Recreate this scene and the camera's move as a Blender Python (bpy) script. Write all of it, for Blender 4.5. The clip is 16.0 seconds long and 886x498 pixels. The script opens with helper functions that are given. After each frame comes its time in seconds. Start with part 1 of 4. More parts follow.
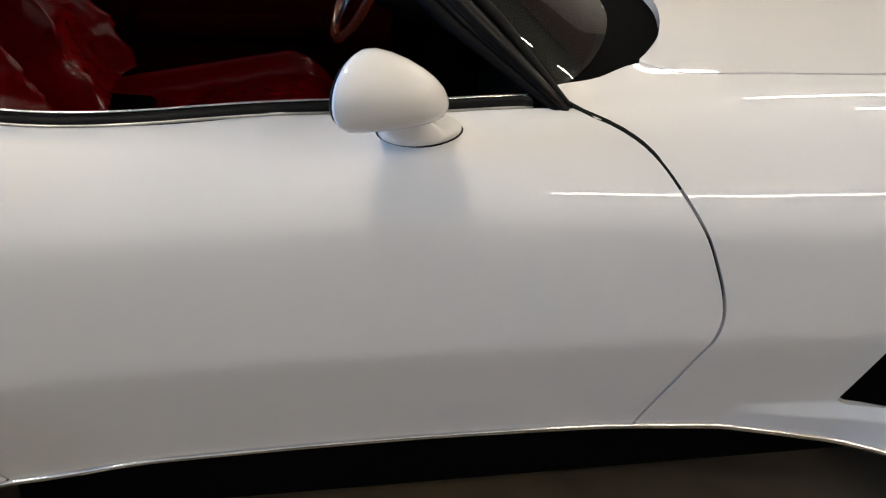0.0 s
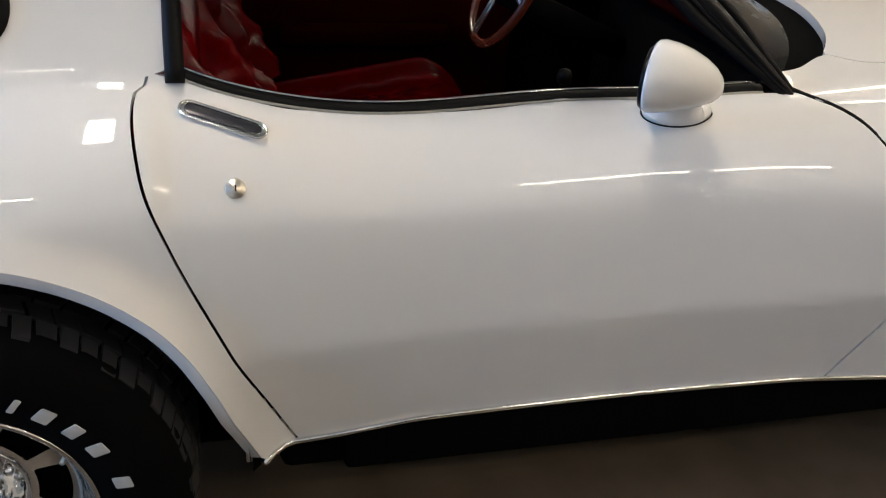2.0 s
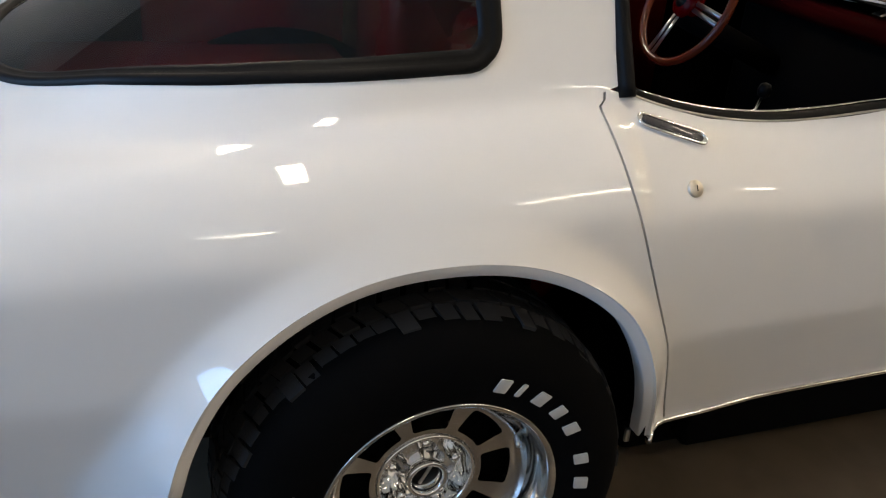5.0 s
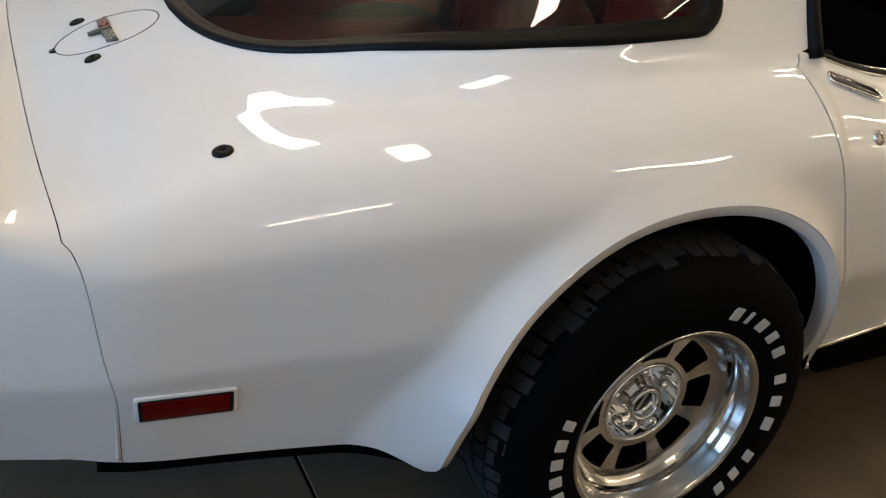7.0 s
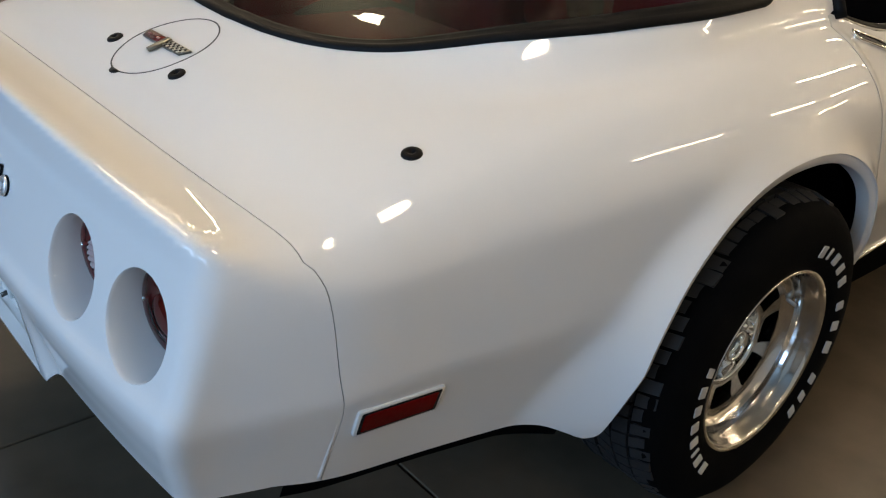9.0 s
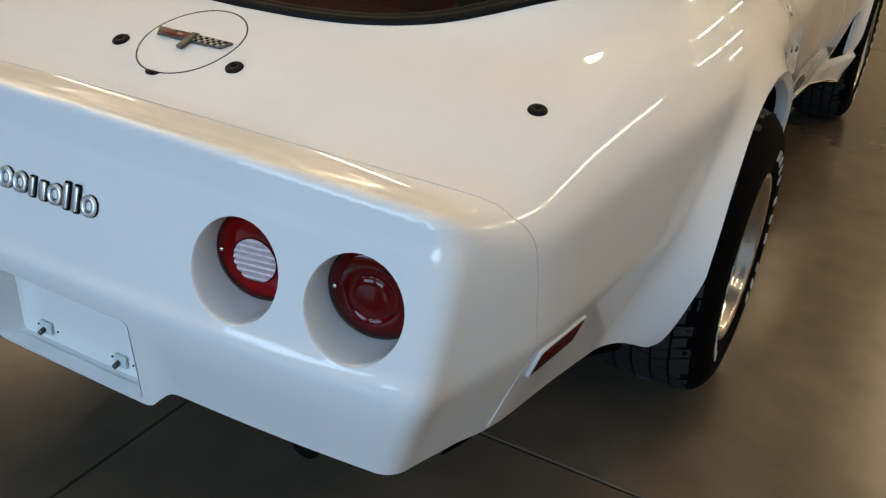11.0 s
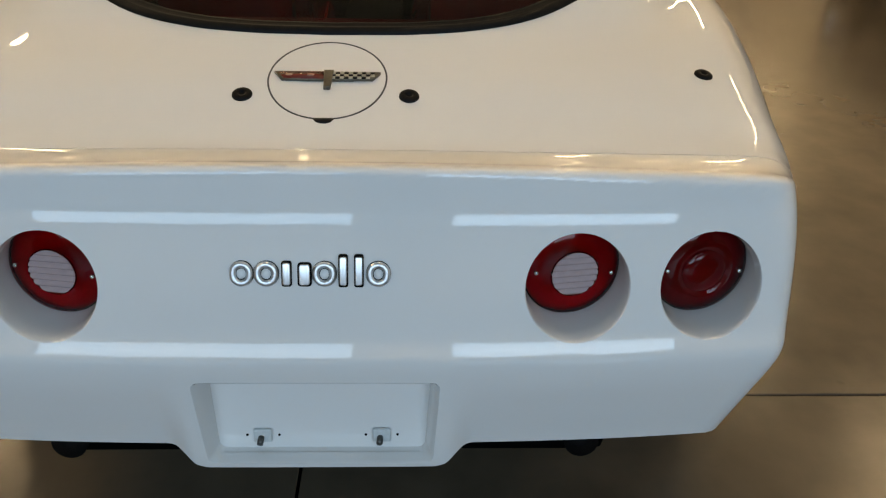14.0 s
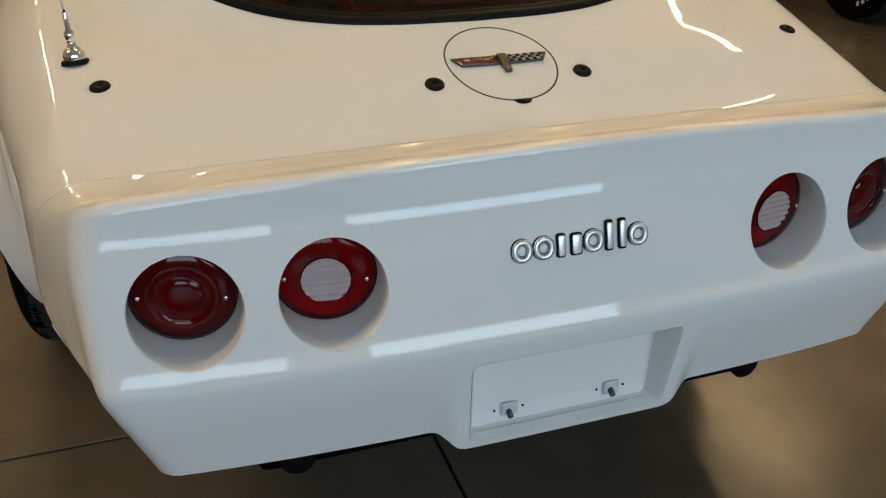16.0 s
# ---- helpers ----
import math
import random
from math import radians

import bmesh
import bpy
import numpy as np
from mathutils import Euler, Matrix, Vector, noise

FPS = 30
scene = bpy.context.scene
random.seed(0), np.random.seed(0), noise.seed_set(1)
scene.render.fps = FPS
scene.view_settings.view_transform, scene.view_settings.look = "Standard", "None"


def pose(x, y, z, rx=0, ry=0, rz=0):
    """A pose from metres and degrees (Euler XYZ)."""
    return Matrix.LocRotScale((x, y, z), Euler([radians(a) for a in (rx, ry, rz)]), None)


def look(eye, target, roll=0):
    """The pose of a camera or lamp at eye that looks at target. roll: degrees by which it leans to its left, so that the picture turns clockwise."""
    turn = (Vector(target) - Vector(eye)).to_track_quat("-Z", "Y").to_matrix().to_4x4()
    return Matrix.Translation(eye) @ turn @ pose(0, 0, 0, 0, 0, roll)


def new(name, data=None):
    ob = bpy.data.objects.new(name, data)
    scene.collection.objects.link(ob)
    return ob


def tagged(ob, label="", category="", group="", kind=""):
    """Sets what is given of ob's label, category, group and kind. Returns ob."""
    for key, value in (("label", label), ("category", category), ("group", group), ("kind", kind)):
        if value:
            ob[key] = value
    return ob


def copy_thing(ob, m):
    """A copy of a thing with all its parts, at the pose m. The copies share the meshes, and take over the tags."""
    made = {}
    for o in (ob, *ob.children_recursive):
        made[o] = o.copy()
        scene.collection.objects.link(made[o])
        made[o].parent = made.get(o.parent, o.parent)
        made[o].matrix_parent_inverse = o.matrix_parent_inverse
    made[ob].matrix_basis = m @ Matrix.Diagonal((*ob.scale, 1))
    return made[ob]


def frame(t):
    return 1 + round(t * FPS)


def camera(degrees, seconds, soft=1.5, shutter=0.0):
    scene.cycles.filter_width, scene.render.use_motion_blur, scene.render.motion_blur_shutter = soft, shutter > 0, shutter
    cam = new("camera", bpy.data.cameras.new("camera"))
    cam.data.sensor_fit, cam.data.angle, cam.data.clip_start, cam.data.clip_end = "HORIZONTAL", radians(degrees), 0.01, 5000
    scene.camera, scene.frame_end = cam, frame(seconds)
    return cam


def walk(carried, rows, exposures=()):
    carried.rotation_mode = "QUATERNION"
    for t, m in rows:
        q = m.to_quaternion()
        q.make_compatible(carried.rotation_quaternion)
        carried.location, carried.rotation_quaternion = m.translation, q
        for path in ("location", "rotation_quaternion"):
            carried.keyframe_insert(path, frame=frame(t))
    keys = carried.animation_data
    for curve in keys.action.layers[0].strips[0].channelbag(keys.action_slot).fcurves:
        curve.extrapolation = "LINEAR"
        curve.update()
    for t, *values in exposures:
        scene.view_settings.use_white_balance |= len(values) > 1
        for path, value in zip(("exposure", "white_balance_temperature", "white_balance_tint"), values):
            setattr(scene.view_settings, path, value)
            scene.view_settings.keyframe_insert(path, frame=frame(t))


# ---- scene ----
cam = camera(52.5, 16.0, soft=1.2)
PATH = [
    (0, (0.882, -1.849, 1.343), (1.266, -0.154, 0.353), 4.5),
    (0.5, (0.825, -1.815, 1.364), (1.143, -0.129, 0.336), 4.8),
    (1, (0.67, -1.856, 1.361), (1.045, -0.173, 0.348), 4.4),
    (1.5, (0.51, -1.907, 1.34), (0.937, -0.209, 0.373), 3.6),
    (2, (0.39, -1.932, 1.33), (0.852, -0.234, 0.379), 4.2),
    (2.5, (0.246, -1.867, 1.315), (0.751, -0.179, 0.37), 5.1),
    (3, (0.116, -1.825, 1.328), (0.648, -0.139, 0.392), 5.0),
    (3.5, (-0.006, -1.827, 1.328), (0.54, -0.139, 0.405), 4.8),
    (4, (-0.179, -1.851, 1.332), (0.406, -0.171, 0.418), 3.6),
    (4.5, (-0.311, -1.89, 1.327), (0.314, -0.215, 0.429), 3.4),
    (5, (-0.424, -1.858, 1.309), (0.232, -0.193, 0.416), 4.9),
    (5.2, (-0.482, -1.827, 1.302), (0.178, -0.162, 0.412), 4.5),
    (7.3, (-1.048, -1.776, 1.28), (-0.168, -0.235, 0.358), 6.3),
    (7.5, (-1.094, -1.733, 1.282), (-0.187, -0.211, 0.353), 6.2),
    (8, (-1.197, -1.633, 1.282), (-0.204, -0.172, 0.344), 5.1),
    (8.2, (-1.242, -1.611, 1.273), (-0.216, -0.169, 0.342), 5.3),
    (10.3, (-1.777, -1.3, 1.24), (-0.292, -0.323, 0.324), 4.9),
    (10.5, (-1.805, -1.251, 1.233), (-0.293, -0.319, 0.313), 5.2),
    (11, (-1.931, -1.106, 1.221), (-0.346, -0.292, 0.312), 4.4),
    (11.5, (-2.057, -0.969, 1.22), (-0.384, -0.353, 0.314), 3.0),
    (12, (-2.07, -0.815, 1.206), (-0.362, -0.312, 0.294), 3.1),
    (12.5, (-2.038, -0.647, 1.226), (-0.308, -0.293, 0.287), 1.7),
    (13, (-2.085, -0.472, 1.213), (-0.32, -0.281, 0.292), 1.7),
    (13.5, (-2.175, -0.267, 1.226), (-0.393, -0.269, 0.317), 1.3),
    (14, (-2.166, -0.128, 1.212), (-0.384, -0.205, 0.306), 1.4),
    (14.5, (-2.112, 0.045, 1.219), (-0.344, -0.141, 0.303), 0.8),
    (15, (-2.102, 0.218, 1.215), (-0.353, -0.111, 0.302), 1.4),
    (15.5, (-2.141, 0.429, 1.227), (-0.433, -0.058, 0.307), 0.3),
    (16, (-2.112, 0.565, 1.213), (-0.439, -0.024, 0.289), 0.7),
]
EXPOSURES = [(0, 0.02, 6350), (3.5, 0.0, 6650), (5.2, -0.10, 7000), (8.2, -0.34, 7900), (10.3, -0.36, 8400), (11, -0.38, 8900), (12, -0.48, 9800), (13, -0.64, 10500), (14.5, -0.71, 10900), (16, -0.70, 12000)]
walk(cam, [(t, look(eye, target, roll)) for t, eye, target, roll in PATH], EXPOSURES)

# ---- world and light ----
HOUSE = scene.world = bpy.data.worlds.new("hall_world")
HOUSE.use_nodes = True
HOUSE.node_tree.nodes["Background"].inputs[0].default_value = (0.75, 0.87, 1.0, 1)
HOUSE.node_tree.nodes["Background"].inputs[1].default_value = 0.6


# ---- materials ----
def material(name, color, rough=0.5, metal=0.0, coat=0.0, spec=0.5, vary=0.0, grain=40.0, bump=0.0, bump_scale=200.0, tint=None, stain=1.5):
    m = bpy.data.materials.new(name)
    m.use_nodes = True
    nt = m.node_tree
    b = nt.nodes["Principled BSDF"]
    b.inputs["Base Color"].default_value = (*color, 1)
    b.inputs["Roughness"].default_value = rough
    b.inputs["Metallic"].default_value = metal
    b.inputs["Coat Weight"].default_value = coat
    b.inputs["Coat Roughness"].default_value = 0.012
    b.inputs["Specular IOR Level"].default_value = spec
    if vary or bump:
        co = nt.nodes.new("ShaderNodeTexCoord")
        fine = nt.nodes.new("ShaderNodeTexNoise")
        fine.inputs["Scale"].default_value = grain
        fine.inputs["Detail"].default_value = 6
        nt.links.new(co.outputs["Object"], fine.inputs["Vector"])
        if vary:
            wide = nt.nodes.new("ShaderNodeTexNoise")
            wide.inputs["Scale"].default_value = stain
            wide.inputs["Detail"].default_value = 4
            nt.links.new(co.outputs["Object"], wide.inputs["Vector"])
            both = nt.nodes.new("ShaderNodeMath")
            both.operation = "MULTIPLY_ADD"
            both.inputs[1].default_value = 0.45
            nt.links.new(fine.outputs["Fac"], both.inputs[0])
            half = nt.nodes.new("ShaderNodeMath")
            half.operation = "MULTIPLY"
            half.inputs[1].default_value = 0.55
            nt.links.new(wide.outputs["Fac"], half.inputs[0])
            nt.links.new(half.outputs[0], both.inputs[2])
            mix = nt.nodes.new("ShaderNodeMix")
            mix.data_type = "RGBA"
            dark = tint or tuple(c * (1 - vary) for c in color)
            ramp = nt.nodes.new("ShaderNodeMapRange")
            ramp.inputs["From Min"].default_value = 0.32
            ramp.inputs["From Max"].default_value = 0.68
            nt.links.new(both.outputs[0], ramp.inputs["Value"])
            nt.links.new(ramp.outputs[0], mix.inputs["Factor"])
            mix.inputs[6].default_value = (*dark, 1)
            mix.inputs[7].default_value = (*(min(1, c * (1 + vary * 0.5)) for c in color), 1)
            nt.links.new(mix.outputs[2], b.inputs["Base Color"])
            rr = nt.nodes.new("ShaderNodeMapRange")
            rr.inputs["To Min"].default_value = max(0.02, rough * 0.8)
            rr.inputs["To Max"].default_value = min(1, rough * 1.25)
            nt.links.new(both.outputs[0], rr.inputs["Value"])
            nt.links.new(rr.outputs[0], b.inputs["Roughness"])
        if bump:
            tex = nt.nodes.new("ShaderNodeTexNoise")
            tex.inputs["Scale"].default_value = bump_scale
            tex.inputs["Detail"].default_value = 3
            nt.links.new(co.outputs["Object"], tex.inputs["Vector"])
            bp = nt.nodes.new("ShaderNodeBump")
            bp.inputs["Strength"].default_value = bump
            bp.inputs["Distance"].default_value = 0.002
            nt.links.new(tex.outputs["Fac"], bp.inputs["Height"])
            nt.links.new(bp.outputs[0], b.inputs["Normal"])
    return m


def glass(name, color, bend=1.72):
    """A thin tinted pane: it lets light through and shines by its angle."""
    m = bpy.data.materials.new(name)
    m.use_nodes = True
    nt = m.node_tree
    nt.nodes.remove(nt.nodes["Principled BSDF"])
    clear, shine, rim, mix = (nt.nodes.new("ShaderNode" + k) for k in ("BsdfTransparent", "BsdfGlossy", "Fresnel", "MixShader"))
    clear.inputs["Color"].default_value = (*color, 1)
    shine.inputs["Roughness"].default_value = 0.0
    rim.inputs["IOR"].default_value = bend
    nt.links.new(rim.outputs[0], mix.inputs[0])
    nt.links.new(clear.outputs[0], mix.inputs[1])
    nt.links.new(shine.outputs[0], mix.inputs[2])
    nt.links.new(mix.outputs[0], nt.nodes["Material Output"].inputs["Surface"])
    return m


def glow(name, color, strength):
    m = bpy.data.materials.new(name)
    m.use_nodes = True
    nt = m.node_tree
    b = nt.nodes["Principled BSDF"]
    b.inputs["Base Color"].default_value = (0.8, 0.8, 0.8, 1)
    b.inputs["Emission Color"].default_value = (*color, 1)
    b.inputs["Emission Strength"].default_value = strength
    return m


PAINT = material("white_car_paint", (0.80, 0.79, 0.77), 0.55, coat=1.0, spec=0.1, vary=0.025, grain=900, bump=0.005, bump_scale=110)
BLACK = material("black_rubber", (0.005, 0.005, 0.0053), 0.5, spec=0.12, vary=0.3, grain=120, bump=0.15, bump_scale=300)
GLOSS_BLACK = material("gloss_black_paint", (0.004, 0.004, 0.0045), 0.3, coat=0.1, spec=0.12, vary=0.2, grain=60)
# Near-black: also carries the shade of wells, gaps and recesses.
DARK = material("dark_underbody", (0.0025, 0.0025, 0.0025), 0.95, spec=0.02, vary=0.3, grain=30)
TYRE = material("tyre_rubber", (0.002, 0.002, 0.0021), 0.9, spec=0.06, vary=0.35, grain=60, bump=0.25, bump_scale=240)
TREAD = material("worn_tread_rubber", (0.017, 0.017, 0.018), 0.6, spec=0.4, vary=0.35, grain=60, bump=0.25, bump_scale=240)
WHITE_RUBBER = material("white_tyre_lettering", (0.50, 0.49, 0.465), 0.7, vary=0.12, grain=90)
ALLOY = material("polished_alloy", (0.60, 0.585, 0.565), 0.12, 1.0, vary=0.06, grain=120, stain=14)
CHROME = material("chrome", (0.86, 0.86, 0.85), 0.05, 1.0, vary=0.03, grain=200)
STEEL = material("dull_steel", (0.55, 0.54, 0.5), 0.35, 1.0, vary=0.2, grain=150)
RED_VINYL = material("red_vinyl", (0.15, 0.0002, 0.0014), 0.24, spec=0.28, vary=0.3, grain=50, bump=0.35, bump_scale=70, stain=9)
# Red of door card, pillars, armrest and dash top, darkened to stand for shade.
SHADED_RED = material("dark_red_carpet", (0.024, 0.0002, 0.0006), 0.95, spec=0.03, vary=0.4, grain=260, bump=0.8, bump_scale=500)
# Brighter copy of that red, as if lit, for the space behind the seats.
LIT_RED_CARPET = material("red_luggage_carpet", (0.10, 0.0008, 0.002), 0.9, spec=0.05, vary=0.3, grain=200, bump=0.6, bump_scale=400)
# Near-black: the shade low in the cabin is put into this colour.
SHADE_BLACK_VINYL = material("black_vinyl", (0.0025, 0.0022, 0.0022), 0.8, spec=0.04, vary=0.3, grain=80, bump=0.3, bump_scale=300)
CONCRETE = material("stained_concrete", (0.128, 0.099, 0.070), 0.22, coat=0.0, spec=0.48, vary=0.24, grain=7, bump=0.03, bump_scale=24, tint=(0.084, 0.065, 0.046), stain=1.4)
nt = CONCRETE.node_tree
co, cells = nt.nodes.new("ShaderNodeTexCoord"), nt.nodes.new("ShaderNodeTexVoronoi")
cells.inputs["Scale"].default_value = 2.3
cells.inputs["Randomness"].default_value = 1.0
bend = nt.nodes.new("ShaderNodeTexNoise")
bend.inputs["Scale"].default_value = 9.0
shift = nt.nodes.new("ShaderNodeMix")
shift.data_type = "VECTOR"
shift.inputs["Factor"].default_value = 0.06
spot = nt.nodes.new("ShaderNodeMapRange")
spot.inputs["From Min"].default_value = 0.02
spot.inputs["From Max"].default_value = 0.05
spot.inputs["To Min"].default_value = 0.35
spot.inputs["To Max"].default_value = 1.0
tone = nt.nodes.new("ShaderNodeMix")
tone.data_type, tone.blend_type = "RGBA", "MULTIPLY"
tone.inputs["Factor"].default_value = 1.0
nt.links.new(co.outputs["Object"], bend.inputs["Vector"])
nt.links.new(co.outputs["Object"], shift.inputs[4])
nt.links.new(bend.outputs["Color"], shift.inputs[5])
nt.links.new(shift.outputs[1], cells.inputs["Vector"])
nt.links.new(cells.outputs["Distance"], spot.inputs["Value"])
base = nt.nodes["Principled BSDF"].inputs["Base Color"]
nt.links.new(base.links[0].from_socket, tone.inputs[6])
nt.links.new(spot.outputs[0], tone.inputs[7])
nt.links.new(tone.outputs[2], base)
PLASTER = material("painted_wall", (0.62, 0.57, 0.49), 0.8, vary=0.08, grain=9, bump=0.2, bump_scale=50)
ROOFING = material("ceiling_deck", (0.48, 0.49, 0.46), 0.7, vary=0.15, grain=6)
GLASS = glass("tinted_glass", (0.50, 0.55, 0.51), 1.52)
RED_LENS = glass("red_lamp_lens", (0.62, 0.0005, 0.030), 1.34)
DEEP_LENS = glass("deep_red_lamp_lens", (0.40, 0.0004, 0.024), 1.42)
REFLECTOR = material("lamp_reflector", (0.68, 0.64, 0.66), 0.45, 0.1, vary=0.25, grain=140, stain=30)
CLEAR_LENS = material("clear_ribbed_lens", (0.46, 0.33, 0.33), 0.15, coat=1.0, vary=0.12, grain=80)
WOOD_RIM = material("red_brown_wheel_rim", (0.16, 0.028, 0.010), 0.25, coat=0.7, vary=0.25, grain=30)


# ---- mesh helpers ----


def part(name, bm, mat, parent=None, label="", smooth=True):
    bmesh.ops.recalc_face_normals(bm, faces=bm.faces)
    me = bpy.data.meshes.new(name)
    for f in bm.faces:
        f.smooth = smooth
    bm.to_mesh(me)
    bm.free()
    me.materials.append(mat)
    ob = new(name, me)
    ob.parent = parent
    return tagged(ob, label)


def thing(name, label, category, at=(0, 0, 0), group="", kind=""):
    ob = new(name)
    ob.location = at
    ob.empty_display_size = 0.1
    return tagged(ob, label, category, group, kind)


def box(x0, x1, y0, y1, z0, z1, bevel=0.0, seg=2, bm=None):
    bm = bm or bmesh.new()
    r = bmesh.ops.create_cube(bm, size=1.0, matrix=Matrix.Translation(((x0 + x1) / 2, (y0 + y1) / 2, (z0 + z1) / 2)) @ Matrix.Diagonal((x1 - x0, y1 - y0, z1 - z0, 1)))
    if bevel:
        edges = list({e for v in r["verts"] for e in v.link_edges})
        bmesh.ops.bevel(bm, geom=edges, offset=bevel, segments=seg, profile=0.5, affect="EDGES")
    return bm


def spun(profile, steps=64, axis="y", bm=None):
    """A ring from a profile of (radius, along) pairs, turned round an axis."""
    bm = bm or bmesh.new()
    rings = []
    for i in range(steps):
        a = 2 * math.pi * i / steps
        c, s = math.cos(a), math.sin(a)
        ring = []
        for r, h in profile:
            p = {"y": (r * c, h, r * s), "x": (h, r * c, r * s), "z": (r * c, r * s, h)}[axis]
            ring.append(bm.verts.new(p))
        rings.append(ring)
    for i in range(steps):
        a, b = rings[i], rings[(i + 1) % steps]
        for j in range(len(profile) - 1):
            bm.faces.new((a[j], a[j + 1], b[j + 1], b[j]))
    bmesh.ops.remove_doubles(bm, verts=bm.verts, dist=1e-6)
    return bm


def tube(points, radius, closed=False, sides=8, bm=None, flat=1.0, up=(0, 0, 1)):
    """A round (or flattened) bar along a line of points."""
    bm = bm or bmesh.new()
    pts = [Vector(p) for p in points]
    n = len(pts)
    rings = []
    for i, p in enumerate(pts):
        a = pts[(i - 1) % n] if closed or i else pts[0]
        b = pts[(i + 1) % n] if closed or i < n - 1 else pts[-1]
        t = (b - a).normalized()
        side = t.cross(Vector(up))
        side = side.normalized() if side.length > 1e-4 else t.orthogonal().normalized()
        over = side.cross(t).normalized()
        r = radius[i] if isinstance(radius, (list, tuple)) else radius
        rings.append([bm.verts.new(p + side * (r * math.cos(2 * math.pi * k / sides)) + over * (r * flat * math.sin(2 * math.pi * k / sides))) for k in range(sides)])
    for i in range(n if closed else n - 1):
        a, b = rings[i], rings[(i + 1) % n]
        for k in range(sides):
            bm.faces.new((a[k], a[(k + 1) % sides], b[(k + 1) % sides], b[k]))
    if not closed:
        bm.faces.new(rings[0])
        bm.faces.new(rings[-1][::-1])
    return bm


def keyed(*pairs):
    """A smooth curve through (position, value) pairs that never overshoots them."""
    xs = np.array([p[0] for p in pairs], float)
    ys = np.array([p[1] for p in pairs], float)
    h = np.diff(xs)
    d = np.diff(ys) / h
    m = np.zeros(len(xs))
    m[0], m[-1] = d[0], d[-1]
    for i in range(1, len(xs) - 1):
        if d[i - 1] * d[i] > 0:
            w1, w2 = 2 * h[i] + h[i - 1], h[i] + 2 * h[i - 1]
            m[i] = (w1 + w2) / (w1 / d[i - 1] + w2 / d[i])

    def at(x):
        x = np.clip(np.asarray(x, float), xs[0], xs[-1])
        i = np.clip(np.searchsorted(xs, x) - 1, 0, len(xs) - 2)
        t = (x - xs[i]) / h[i]
        return (2 * t**3 - 3 * t**2 + 1) * ys[i] + (t**3 - 2 * t**2 + t) * h[i] * m[i] + (3 * t**2 - 2 * t**3) * ys[i + 1] + (t**3 - t**2) * h[i] * m[i + 1]

    return at


# ---- the car's body: one smooth form, later cut into its panels ----
AXLE, TRACK_OUT = 2.489, 0.885
widest = keyed((-1.2, 0.655), (-1.06, 0.678), (-0.96, 0.711), (-0.86, 0.742), (-0.73, 0.762), (-0.45, 0.81), (-0.2, 0.842), (0.0, 0.85), (0.25, 0.838), (0.45, 0.823), (0.75, 0.805), (1.05, 0.80), (1.35, 0.808), (1.6, 0.82), (2.0, 0.842), (2.489, 0.855), (2.8, 0.84), (3.2, 0.76), (3.5, 0.62))
crease = keyed((-1.1, 0.50), (-0.8, 0.525), (-0.4, 0.545), (0.4, 0.545), (1.0, 0.55), (1.6, 0.56), (2.4, 0.56), (3.4, 0.52))
tuck = keyed((-1.15, 0.40), (-1.05, 0.39), (-0.95, 0.38), (-0.85, 0.36), (-0.5, 0.30), (-0.35, 0.26), (0.3, 0.16), (0.45, 0.34), (0.7, 0.30), (1.4, 0.30), (1.8, 0.30), (2.05, 0.12), (2.6, 0.10), (3.2, 0.2), (3.5, 0.2))
lean = keyed((-1.1, 9.0), (-0.9, 7.0), (-0.7, 5.0), (-0.2, 3.0), (0.2, 4.0), (0.5, 5.2), (1.0, 5.8), (1.5, 5.2), (2.2, 4.0), (3.4, 6.0))
deck_mid = keyed((-1.2, 0.781), (-1.09, 0.778), (-1.05, 0.771), (-1.0, 0.756), (-0.955, 0.750), (-0.876, 0.773), (-0.78, 0.809), (-0.69, 0.835), (-0.6, 0.852), (-0.45, 0.865), (-0.2, 0.872), (0.2, 0.872), (1.2, 0.86), (1.5, 0.90), (1.9, 0.905), (2.4, 0.90), (2.9, 0.83), (3.3, 0.70), (3.55, 0.60))
deck_out = keyed((-1.2, 0.762), (-1.09, 0.760), (-1.05, 0.755), (-0.97, 0.740), (-0.9, 0.746), (-0.8, 0.771), (-0.7, 0.797), (-0.5, 0.84), (-0.3, 0.868), (-0.1, 0.888), (0.1, 0.900), (0.26, 0.905), (0.34, 0.893), (0.45, 0.869), (0.60, 0.8475), (0.70, 0.8435), (0.80, 0.8445), (0.95, 0.8515), (1.1, 0.861), (1.28, 0.879), (1.5, 0.888), (1.9, 0.905), (2.4, 0.915), (2.9, 0.85), (3.3, 0.70), (3.55, 0.58))
deck_edge = keyed((-1.1, 0.65), (-0.9, 0.655), (-0.7, 0.665), (-0.5, 0.68), (-0.3, 0.70), (0.25, 0.705), (0.45, 0.715), (1.0, 0.705), (1.28, 0.68), (1.6, 0.66), (2.4, 0.68), (3.4, 0.5))
round_top = keyed((-1.2, 0.007), (-1.03, 0.008), (-0.95, 0.03), (-0.88, 0.05), (-0.6, 0.08), (0.0, 0.10), (0.3, 0.085), (0.5, 0.06), (1.0, 0.055), (1.4, 0.07), (2.4, 0.10), (3.5, 0.12))
glass_foot = keyed((-0.7, 0.81), (-0.6, 0.862), (-0.5, 0.885), (-0.46, 0.896), (-0.42, 0.906), (-0.36, 0.919), (-0.3, 0.928), (-0.23, 0.937), (-0.1, 0.947), (0.0, 0.953), (0.13, 0.959))
